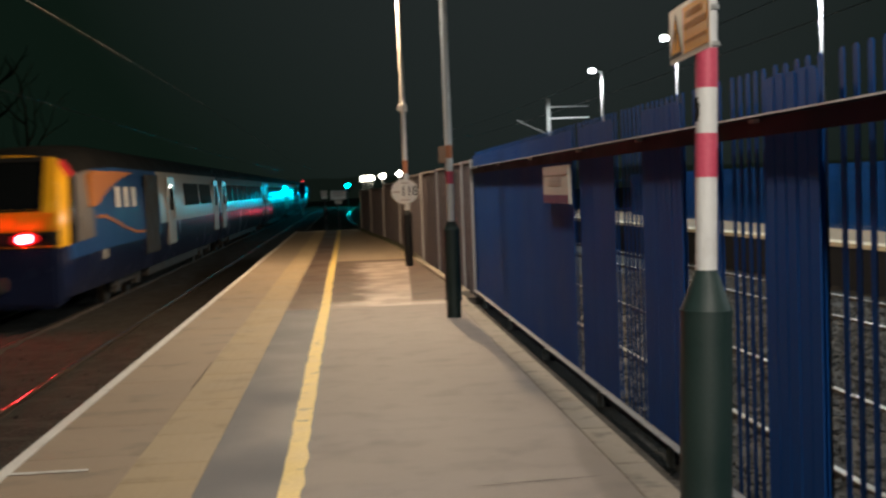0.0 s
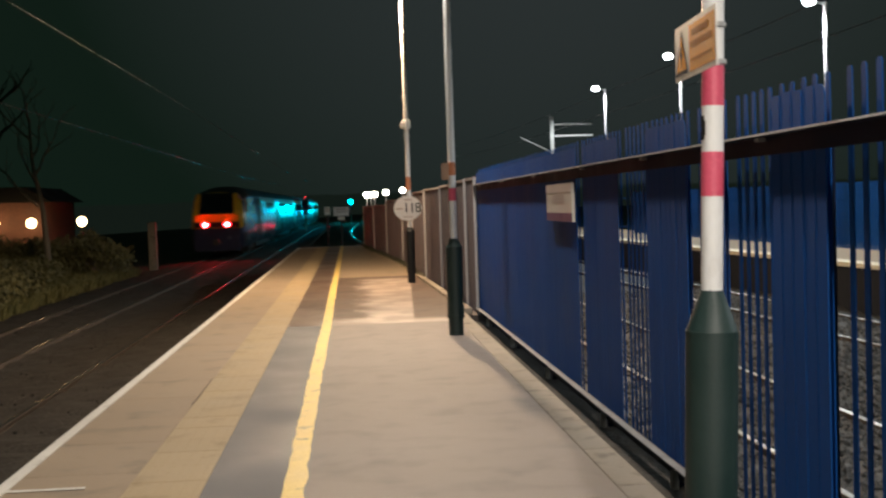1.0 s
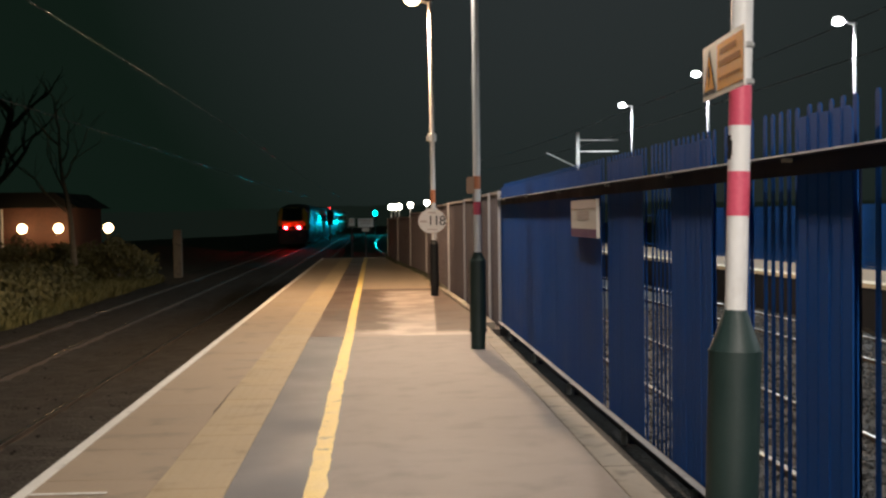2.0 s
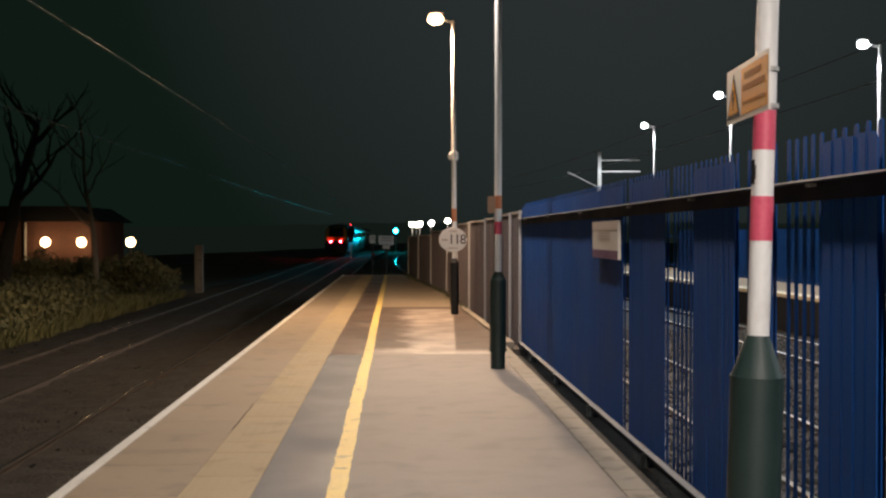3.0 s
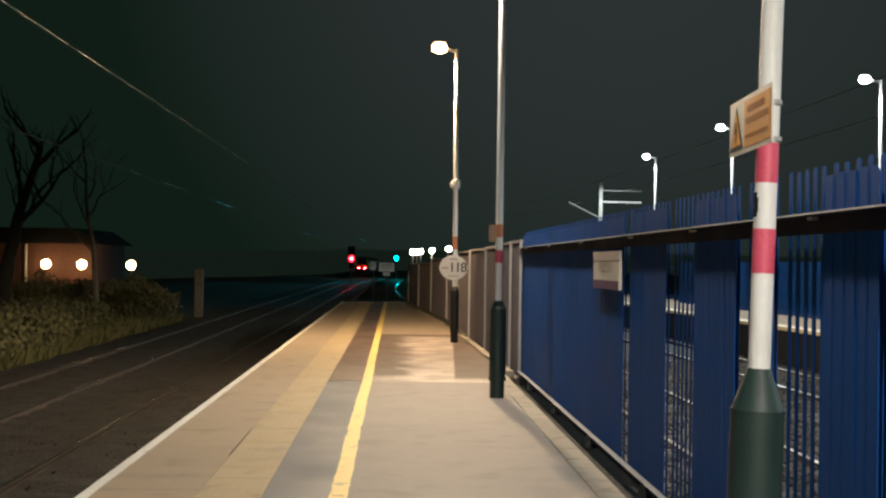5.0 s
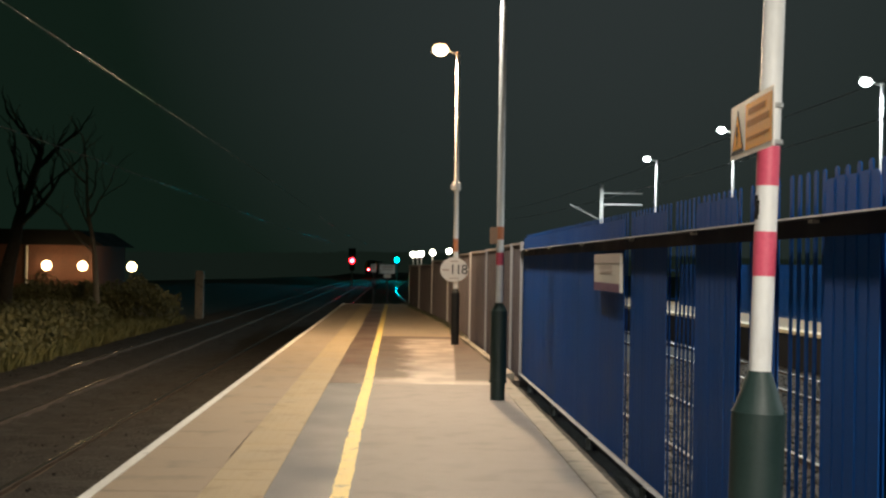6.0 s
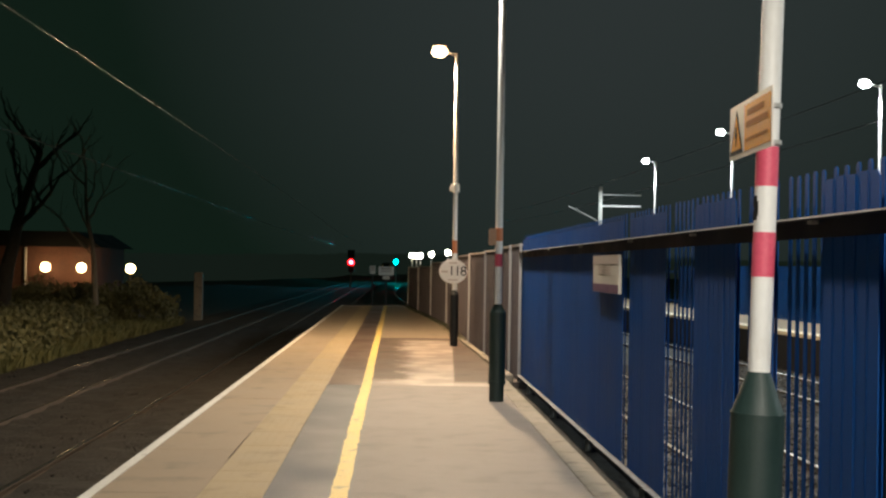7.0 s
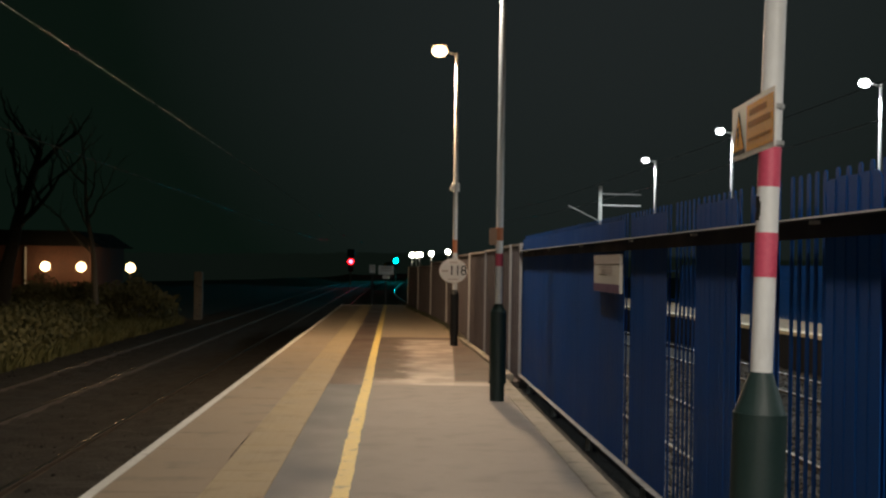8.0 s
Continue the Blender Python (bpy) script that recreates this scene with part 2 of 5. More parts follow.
glow("tail_dim", (0.9, 0.010, 0.02), 0.55)
# Emission only: an added faint glow that lifts the dark distance.
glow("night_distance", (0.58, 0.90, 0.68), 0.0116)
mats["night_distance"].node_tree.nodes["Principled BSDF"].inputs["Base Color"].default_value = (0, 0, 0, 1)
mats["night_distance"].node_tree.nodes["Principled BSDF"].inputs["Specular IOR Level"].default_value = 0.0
glow("small_red", (1.0, 0.10, 0.12), 1.2)
glow("tiny_red", (1.0, 0.03, 0.04), 10.0)


def light_pool(name, pale, gloss):
    """The lamp's bright pool painted as a pale area of the damp asphalt: soft on its track side, cut off straight
    toward the fence.
    """
    t = mats[name].node_tree
    n, l, b = t.nodes, t.links, t.nodes["Principled BSDF"]

    def value(op, p, q):
        m = n.new("ShaderNodeMath")
        m.operation = op
        for k, v in ((0, p), (1, q)):
            if isinstance(v, (int, float)):
                m.inputs[k].default_value = v
            else:
                l.new(v, m.inputs[k])
        return m.outputs[0]

    def ramp(v, lo, hi):
        m = n.new("ShaderNodeMapRange")
        m.interpolation_type = "SMOOTHSTEP"
        m.inputs[1].default_value, m.inputs[2].default_value = lo, hi
        l.new(v, m.inputs[0])
        return m.outputs[0]
    geo, sep = n.new("ShaderNodeNewGeometry"), n.new("ShaderNodeSeparateXYZ")
    l.new(geo.outputs["Position"], sep.inputs[0])
    x, y = sep.outputs[0], sep.outputs[1]
    cloud, speck = n.new("ShaderNodeTexNoise"), n.new("ShaderNodeTexNoise")
    cloud.inputs["Scale"].default_value, speck.inputs["Scale"].default_value = 1.6, 11.0
    for node in (cloud, speck):
        node.inputs["Detail"].default_value = 5.0
        l.new(geo.outputs["Position"], node.inputs[0])
    ragged = value("ADD", value("MULTIPLY", cloud.outputs[0], 0.75), value("MULTIPLY", speck.outputs[0], 0.30))
    left = ramp(value("ADD", x, ragged), 0.50, 0.92)
    side = value("SUBTRACT", x, value("MULTIPLY", value("ADD", y, 1.97), 0.046))
    right = ramp(value("MULTIPLY", value("ADD", side, value("MULTIPLY", speck.outputs[0], 0.03)), -1.0), -0.065, -0.02)
    far_end = ramp(value("MULTIPLY", y, -1.0), -24.1, -23.2)
    area = value("MULTIPLY", value("MULTIPLY", left, right), far_end)
    front = value("MULTIPLY", ramp(value("ADD", value("MULTIPLY", y, -1.0), ragged), -15.1, -14.5), 0.8)
    dull = value("ADD", value("MULTIPLY", ramp(cloud.outputs[0], 0.38, 0.62), 0.40), 0.60)
    mask = value("MULTIPLY", value("MAXIMUM", area, front), dull)
    for socket, target in (("Base Color", pale), ("Roughness", gloss)):
        old = b.inputs[socket].links[0].from_socket
        mx = n.new("ShaderNodeMix")
        mx.data_type = "RGBA" if socket == "Base Color" else "FLOAT"
        i, j, o = (6, 7, 2) if socket == "Base Color" else (2, 3, 0)
        l.new(mask, mx.inputs[0]), l.new(old, mx.inputs[i])
        mx.inputs[j].default_value = target
        l.new(mx.outputs[o], b.inputs[socket])


# Paler, glossier colour painted where the lamp's pool of light lies.
light_pool("asphalt_wet", (0.40, 0.325, 0.272, 1), 0.40)


# ---------------------------------------------------------------- mesh helpers
def box(bm, x0, x1, y0, y1, z0, z1, m=None):
    made = bmesh.ops.create_cube(bm, size=1, matrix=Matrix.Translation(((x0 + x1) / 2, (y0 + y1) / 2, (z0 + z1) / 2)) @ Matrix.Diagonal((x1 - x0, y1 - y0, z1 - z0, 1)))["verts"]
    if m is not None:
        bmesh.ops.transform(bm, matrix=m, verts=made)
    return made


def tube(bm, p0, p1, r0, r1=None, sides=16):
    p0, p1 = Vector(p0), Vector(p1)
    d = p1 - p0
    m = Matrix.Translation((p0 + p1) / 2) @ d.to_track_quat("Z", "Y").to_matrix().to_4x4()
    return bmesh.ops.create_cone(bm, cap_ends=True, segments=sides, radius1=r0, radius2=r0 if r1 is None else r1, depth=d.length, matrix=m)["verts"]


def ball(bm, at, size, u=16, v=10):
    return bmesh.ops.create_uvsphere(bm, u_segments=u, v_segments=v, radius=1, matrix=Matrix.Translation(at) @ Matrix.Diagonal((*size, 1)))["verts"]


def prism(bm, outline, y0, y1, m=None):
    """An outline in x and z, drawn out along y."""
    a = [bm.verts.new((x, y0, z)) for x, z in outline]
    b = [bm.verts.new((x, y1, z)) for x, z in outline]
    k = len(outline)
    bm.faces.new(a), bm.faces.new(b[::-1])
    for i in range(k):
        bm.faces.new((a[i], b[i], b[(i + 1) % k], a[(i + 1) % k]))
    if m is not None:
        bmesh.ops.transform(bm, matrix=m, verts=a + b)
    return a + b


def bevel(bm, width, segments=2):
    bmesh.ops.bevel(bm, geom=bm.edges[:], offset=width, segments=segments, affect="EDGES", clamp_overlap=True)


def mesh_of(name, bm, material, smooth=False):
    bmesh.ops.recalc_face_normals(bm, faces=bm.faces[:])
    me = bpy.data.meshes.new(name)
    bm.to_mesh(me)
    bm.free()
    for mt in (material if isinstance(material, (list, tuple)) else [material]):
        me.materials.append(mats[mt])
    if smooth:
        for p in me.polygons:
            p.use_smooth = True
        me.set_sharp_from_angle(angle=radians(40))
    return me


def part(name, bm, material, parent, label="", m=None, smooth=False, kind=""):
    ob = new(name, mesh_of(name, bm, material, smooth))
    ob.parent = parent
    if m is not None:
        ob.matrix_basis = m
    return tagged(ob, label, kind=kind)


def thing(name, label, category, at=None, group="", kind=""):
    ob = new(name)
    if at is not None:
        ob.matrix_basis = at
    return tagged(ob, label, category, group, kind)


def solid(name, bm, material, label, category, group="", kind="", smooth=False, m=None):
    ob = new(name, mesh_of(name, bm, material, smooth))
    if m is not None:
        ob.matrix_basis = m
    return tagged(ob, label, category, group, kind)


def letters(name, text, size, material, parent, m, label=""):
    """Built-in font text turned into a thin mesh, centred, facing the -y side of m."""
    cu = bpy.data.curves.new(name, "FONT")
    cu.body, cu.size, cu.align_x, cu.align_y, cu.extrude = text, size, "CENTER", "CENTER", 0.0015
    tmp = new(name, cu)
    me = bpy.data.meshes.new_from_object(tmp.evaluated_get(bpy.context.evaluated_depsgraph_get()))
    bpy.data.objects.remove(tmp)
    me.materials.clear()
    me.materials.append(mats[material])
    ob = new(name, me)
    ob.parent, ob.matrix_basis = parent, m @ pose(0, 0, 0, 90, 0, 0)
    return tagged(ob, label)


# ---------------------------------------------------------------- ground and tracks
RAIL_Z = -0.915          # top of rail below the platform
BED_Z = -1.10
FAR = 420.0


def bend(y):
    """Beyond the platform the line falls gently and curves to the right."""
    curve = 1.36 * (1 - math.cos(math.pi * max(0.0, min(1.0, (y - 222) / 55))))
    return 0.0115 * max(0.0, y - 130) + curve, -0.005 * max(0.0, y - 130) + 0.006 * max(0.0, y - 225)


def ground():
    bm = bmesh.new()
    xs = [-1500, -60, -30, -16, -11.0, -9.3, -8.6, 30, 60, 1500]
    ys = [-1500, -60, 0, 20, 40, 60, 100, 130, 260, 430, 1500, 4000]
    rise = {-1500: 1.6, -60: 1.4, -30: 1.0, -16: 0.75, -11.0: 0.15}
    rows = [[bm.verts.new((x, y, BED_Z - 0.12 + rise.get(x, 0.0) + max(-1.5, bend(y)[1]))) for x in xs] for y in ys]
    for a, b in zip(rows, rows[1:]):
        for i in range(len(xs) - 1):
            bm.faces.new((a[i], a[i + 1], b[i + 1], b[i]))
    solid("ground", bm, "earth", "dark bare earth beside the railway at night", "ground", kind="structure")
    bm = bmesh.new()
    rnd = random.Random(3)
    xs = np.arange(-9.2, -2.02, 0.24)
    ys = np.concatenate([np.arange(-14, 60, 0.30), np.arange(60, 130, 5.0), np.arange(130, 220, 30.0), np.arange(220, FAR + 1, 20.0)])
    rows = [[bm.verts.new((x + bend(y)[0], y, bend(y)[1] + BED_Z + 0.11 + rnd.uniform(-0.03, 0.03) - 0.09 * max(0.0, min(1.0, (-8.0 - x) / 1.0)))) for x in xs] for y in ys]
    for a, b in zip(rows, rows[1:]):
        for i in range(len(xs) - 1):
            bm.faces.new((a[i], a[i + 1], b[i + 1], b[i]))
    solid("ballast_bed", bm, "ballast_dark", "stone ballast under the two running lines, toned down for weak lamp light", "ballast", kind="stuff")
    bm = bmesh.new()
    xs = np.arange(1.95, 12.0, 0.3)
    ys = np.concatenate([np.arange(-4, 36, 0.34), np.arange(36, 200, 6.0)])
    rows = [[bm.verts.new((x, y, BED_Z + 0.09 + rnd.uniform(-0.045, 0.045))) for x in xs] for y in ys]
    for a, b in zip(rows, rows[1:]):
        for i in range(len(xs) - 1):
            bm.faces.new((a[i], a[i + 1], b[i + 1], b[i]))
    solid("ballast_bed", bm, "ballast", "grey stone ballast behind the blue fence", "ballast", kind="stuff")


def stones(name, material, x0, x1, y0, y1, z, count, size, seed, label):
    """Loose angular stones lying on the bed."""
    rnd = random.Random(seed)
    verts, faces = [], []
    shape = [(1, 0, 0), (-1, 0, 0), (0, 1, 0), (0, -1, 0), (0, 0, 1), (0, 0, -1)]
    tris = [(0, 2, 4), (2, 1, 4), (1, 3, 4), (3, 0, 4), (2, 0, 5), (1, 2, 5), (3, 1, 5), (0, 3, 5)]
    for _ in range(count):
        x, y, r = rnd.uniform(x0, x1), y0 + (y1 - y0) * rnd.random() ** 1.3, size * rnd.uniform(0.6, 1.4)
        turn = Euler((rnd.uniform(0, 6), rnd.uniform(0, 6), rnd.uniform(0, 6))).to_matrix()
        k = len(verts)
        for c in shape:
            verts.append(tuple(turn @ (Vector(c) * r * rnd.uniform(0.7, 1.2)) + Vector((x, y, z + r * 0.25))))
        faces += [tuple(k + i for i in t) for t in tris]
    me = bpy.data.meshes.new(name)
    me.from_pydata(verts, [], faces)
    me.materials.append(mats[material])
    return tagged(new(name, me), label, "ballast", kind="stuff")


def rail(name, x0, y0, x1, y1, polish="rail_head"):
    """Flat-bottomed rail with a bright running surface."""
    top = thing(name, "worn steel running rail with bright head", "rail", group="running rails", kind="structure")
    stops = [(x0, y0, 0.0), (x1, y1, 0.0)]
    if y1 > 200:
        stops = [(x0, y0, 0.0)] + [(x0 + bend(y)[0], y, bend(y)[1]) for y in (130, 220, 240, 260, 280, 300, 330, 370, y1)]
    web = [(-0.070, -0.155), (0.070, -0.155), (0.070, -0.143), (0.012, -0.125), (0.010, -0.045), (0.034, -0.032), (0.034, -0.010), (-0.034, -0.010), (-0.034, -0.032), (-0.010, -0.045), (-0.012, -0.125), (-0.070, -0.143)]
    head = [(-0.034, -0.010), (0.034, -0.010), (0.034, -0.006), (0.028, -0.0022), (0.014, -0.0005), (0.0, 0.0), (-0.014, -0.0005), (-0.028, -0.0022), (-0.034, -0.006)]
    for label, outline, mat in (("rusty brown rail web and foot", web, "rail_side"), ("polished steel running surface", head, polish)):
        bm = bmesh.new()
        loft(bm, [[(x + u, y, RAIL_Z + z + w) for u, w in outline] for x, y, z in stops])
        part("rail_web" if mat == "rail_side" else "rail_head", bm, mat, top, label, smooth=True)


TRACKS = [(-2.70, -4.17), (-5.92, -7.42)]


def tracks():
    for k, pair in enumerate(TRACKS):
        for x in pair:
            rail("rail", x, -14.0, x, FAR)
    for x0, slope in ((3.95, -0.004), (5.45, -0.004), (8.6, -0.03), (10.1, -0.03)):
        rail("rail", x0 - slope * 10, -4.0, x0 + slope * 150, 160.0, "rail_bright")
    curve = thing("siding_rail", "curved siding rail beyond the platform end", "rail", kind="structure")
    line = [(0.75, 76), (0.34, 86), (0.08, 98), (0.0, 110), (0.12, 122), (0.45, 138), (1.2, 165)]
    for outline, mat in (([(-0.06, -0.15), (0.06, -0.15), (0.035, -0.01), (-0.035, -0.01)], "rail_side"), ([(-0.035, -0.01), (0.035, -0.01), (0.03, 0), (-0.03, 0)], "rail_head")):
        b = bmesh.new()
        loft(b, [[(x + u, y, RAIL_Z + w) for u, w in outline] for x, y in line])
        part("rail_web" if mat == "rail_side" else "rail_head", b, mat, curve)
    bm = bmesh.new()
    box(bm, -1.3, 1.3, -0.13, 0.13, -0.33, -0.155)
    bevel(bm, 0.02, 1)
    me = mesh_of("sleeper", bm, "sleeper")
    sl = thing("sleepers", "concrete sleepers sunk in the ballast", "sleepers", kind="structure")
    for a, b in TRACKS:
        for i in range(120):
            ob = new("sleeper", me)
            ob.parent, ob.matrix_basis = sl, pose((a + b) / 2, -13.5 + i * 0.65, RAIL_Z)
    for x in (4.65, 9.1):
        for i in range(50):
            ob = new("sleeper", me)
            ob.parent, ob.matrix_basis = sl, pose(x + (0.3 if x > 9 else 0), 2 + i * 0.65, RAIL_Z)


# ---------------------------------------------------------------- platform
EDGE, BACK, END = -2.03, 1.56, 44.0
TAC0, TAC1, YEL0, YEL1, JOIN = -1.28, -0.85, -0.41, -0.29, 14.7


def platform():
    bm = bmesh.new()
    prism(bm, [(EDGE + 0.12, BED_Z - 0.3), (EDGE + 0.12, -0.12), (EDGE + 0.02, -0.10), (EDGE + 0.02, -0.06), (BACK - 0.02, -0.06), (BACK - 0.02, BED_Z - 0.3)], -14, END)
    top = solid("platform", bm, "brick_wall", "long railway platform with painted lines, dry at the front and damp beyond", "platform", kind="structure")

    def sheet(name, material, x0, x1, y0, y1, label, z=0.0, step=0.35):
        b = bmesh.new()
        nx, ny = max(2, int((x1 - x0) / step)), max(2, int((y1 - y0) / step))
        grid = [[b.verts.new((x0 + (x1 - x0) * i / nx, y0 + (y1 - y0) * j / ny, z + 0.0012 * noise.noise((x0 + (x1 - x0) * i / nx, (y0 + (y1 - y0) * j / ny) * 0.7, 3.1)))) for i in range(nx + 1)] for j in range(ny + 1)]
        for r, s in zip(grid, grid[1:]):
            for i in range(nx):
                b.faces.new((r[i], r[i + 1], s[i + 1], s[i]))
        ring = bmesh.ops.extrude_face_region(b, geom=b.faces[:])["geom"]
        bmesh.ops.translate(b, vec=(0, 0, -0.058), verts=[v for v in ring if isinstance(v, bmesh.types.BMVert)])
        return part(name, b, material, top, label, smooth=True)

    sheet("dark_strip", "asphalt_dark", TAC1 + 0.004, YEL0 + 0.02, -13.9, JOIN, "dark grey smooth asphalt strip")
    sheet("dark_strip", "asphalt_red", TAC1 + 0.004, YEL0 + 0.02, JOIN + 0.004, END, "damp reddish asphalt strip")
    sheet("walkway", "asphalt", YEL0 + 0.024, 1.371, -13.9, JOIN, "pale worn asphalt walkway")
    sheet("walkway", "asphalt_wet", YEL0 + 0.024, 1.56, 15.704, 24.4, "damp reddish patched asphalt")
    sheet("walkway", "asphalt_wet", YEL0 + 0.024, 1.371, JOIN + 0.004, 15.7, "damp reddish patched asphalt")
    sheet("walkway", "coping", YEL0 + 0.024, 1.42, 24.404, END, "pale dry asphalt toward the platform end")
    for a, c, wd in (((0.58, 5.60), (1.25, 5.66), 0.014), ((-1.285, 9.0), (-1.285, 10.4), 0.009)):
        b = bmesh.new()
        steps, prev = 14, None
        for i in range(steps + 1):
            u = i / steps
            x, y = a[0] + (c[0] - a[0]) * u, a[1] + (c[1] - a[1]) * u
            k = wd * (0.5 + 0.5 * noise.noise((x * 5, y * 5, 2.0))) * (1 if 0 < i < steps else 0.1) + 0.002
            across = Vector((c[1] - a[1], a[0] - c[0], 0)).normalized() * k / 2
            off = 0.012 * noise.noise((x * 3, y * 3, 9.0))
            cur = [b.verts.new((x + across.x, y + across.y + off, 0.0075)), b.verts.new((x - across.x, y - across.y + off, 0.0075))]
            if prev:
                b.faces.new((prev[0], prev[1], cur[1], cur[0]))
            prev = cur
        part("crack", b, "ballast_dark", top, "dark dirt-filled crack")
    # worn yellow line in short lengths, uneven at its sides
    b = bmesh.new()
    rnd = random.Random(8)
    y, left, right = -13.0, YEL0, YEL1
    prev = None
    while y < END - 0.2:
        w = 0.010 * noise.noise((0.0, y * 2.1, 1.0)) + 0.012 * noise.noise((5.0, y * 0.23, 1.0))
        e = rnd.uniform(-0.006, 0.006)
        cur = [b.verts.new((YEL0 + w + e, y, 0.0075)), b.verts.new((YEL1 + w + rnd.uniform(-0.008, 0.008), y, 0.0075))]
        if prev:
            b.faces.new((prev[0], prev[1], cur[1], cur[0]))
        prev = cur
        y += 0.12
    ring = bmesh.ops.extrude_face_region(b, geom=b.faces[:])["geom"]
    bmesh.ops.translate(b, vec=(0, 0, -0.006), verts=[v for v in ring if isinstance(v, bmesh.types.BMVert)])
    part("yellow_line", b, "yellow_line", top, "worn thick yellow safety line")
    b = bmesh.new()
    box(b, EDGE, EDGE + 0.075, -13, END, -0.004, 0.004)
    part("white_line", b, "white_line", top, "white painted platform edge")
    b = bmesh.new()
    prism(b, [(EDGE + 0.08, 0.0), (-1.52, 0.0), (-1.52, 0.0045), (EDGE + 0.08, 0.0045)], 6.44, 6.47)
    part("cross_mark", b, "white_line", top, "thin white painted cross mark")
    # coping slabs, tactile tiles and rear edging stones
    pieces = []
    for name, mat, x0, x1, length, y0, y1, gap, z in (("coping_slab", "coping", EDGE + 0.0, TAC0 - 0.004, 0.90, -13.9, END, 0.002, 0.0),
                                                        ("tactile_tile", "tactile", TAC0, TAC1, 0.40, -13.9, END, 0.0018, 0.004),
                                                        ("edging_stone", "edge_concrete", 1.375, BACK, 0.90, -13.9, 15.85, 0.010, 0.006)):
        b = bmesh.new()
        box(b, 0, x1 - x0, 0, length - gap, -0.07, -0.001 if name == "coping_slab" else 0)
        bmesh.ops.bevel(b, geom=[e for e in b.edges if e.calc_length() > 0.01 and all(v.co.z > -0.01 for v in e.verts)], offset=0.004, segments=1, affect="EDGES")
        if name == "tactile_tile":
            for i in range(6):
                for j in range(6):
                    tube(b, (0.035 + i * 0.072, 0.03 + j * 0.067, -0.001), (0.035 + i * 0.072, 0.03 + j * 0.067, 0.0012), 0.017, 0.011, 6)
        pieces.append((name, mesh_of(name, b, mat), x0, y0, y1, length, z))
    rnd = random.Random(5)
    for name, me, x0, y0, y1, length, z in pieces:
        for i in range(int((y1 - y0) / length)):
            o = new(name, me)
            o.parent = top
            o.matrix_basis = pose(x0 + rnd.uniform(-0.002, 0.002), y0 + i * length, z + rnd.uniform(-0.0015, 0.0015) - 0.002)
    # low kerb along the foot of the brown fence
    b = bmesh.new()
    box(b, -0.06, 0.06, 0, 0.885, -0.06, 0.045)
    bevel(b, 0.010, 1)
    kerb = mesh_of("kerb_stone", b, "edge_concrete")
    for i in range(9):
        y = 15.95 + i * 0.9
        o = new("kerb_stone", kerb)
        o.parent, o.matrix_basis = top, pose(1.625 - 0.026 * (y - 16) + rnd.uniform(-0.006, 0.006), y, rnd.uniform(-0.004, 0.004), 0, 0, 1.5)
    # back wall under the fence
    b = bmesh.new()
    box(b, BACK - 0.018, BACK + 0.10, -14, 15.9, BED_Z - 0.3, -0.62)
    part("back_wall", b, "brick_wall", top, "dark brick back wall of the platform")
    # Added near-black box in place of the gap's own shade.
    b = bmesh.new()
    box(b, BACK - 0.01, 2.02, -14, 15.9, -0.60, -0.15)
    part("gap_filler", b, "ballast_dark", top, "near-black filler standing in for the shaded gap below the fence")
    b = bmesh.new()
    box(b, BACK - 0.016, 2.0, 15.91, END, BED_Z - 0.3, -0.064)
    part("fence_footing", b, "brick_wall", top, "dark footing under the brown fence")
    # ramp at the far end
    b = bmesh.new()
    b2 = [b.verts.new(c) for c in ((EDGE, END, 0.0), (0.5, END, 0.0), (0.3, END + 8, BED_Z), (EDGE, END + 8, BED_Z), (EDGE, END, BED_Z - 0.1), (0.5, END, BED_Z - 0.1))]
    for f in ((0, 1, 2, 3), (0, 4, 5, 1), (0, 3, 4), (1, 5, 2)):
        b.faces.new([b2[i] for i in f])
    part("end_ramp", b, "asphalt_dark", top, "sloping ramp at the platform end")


# ---------------------------------------------------------------- blue fence
FENCE_X, FENCE0, FENCE1 = 1.80, -6.9, 16.0
PALE = 0.104


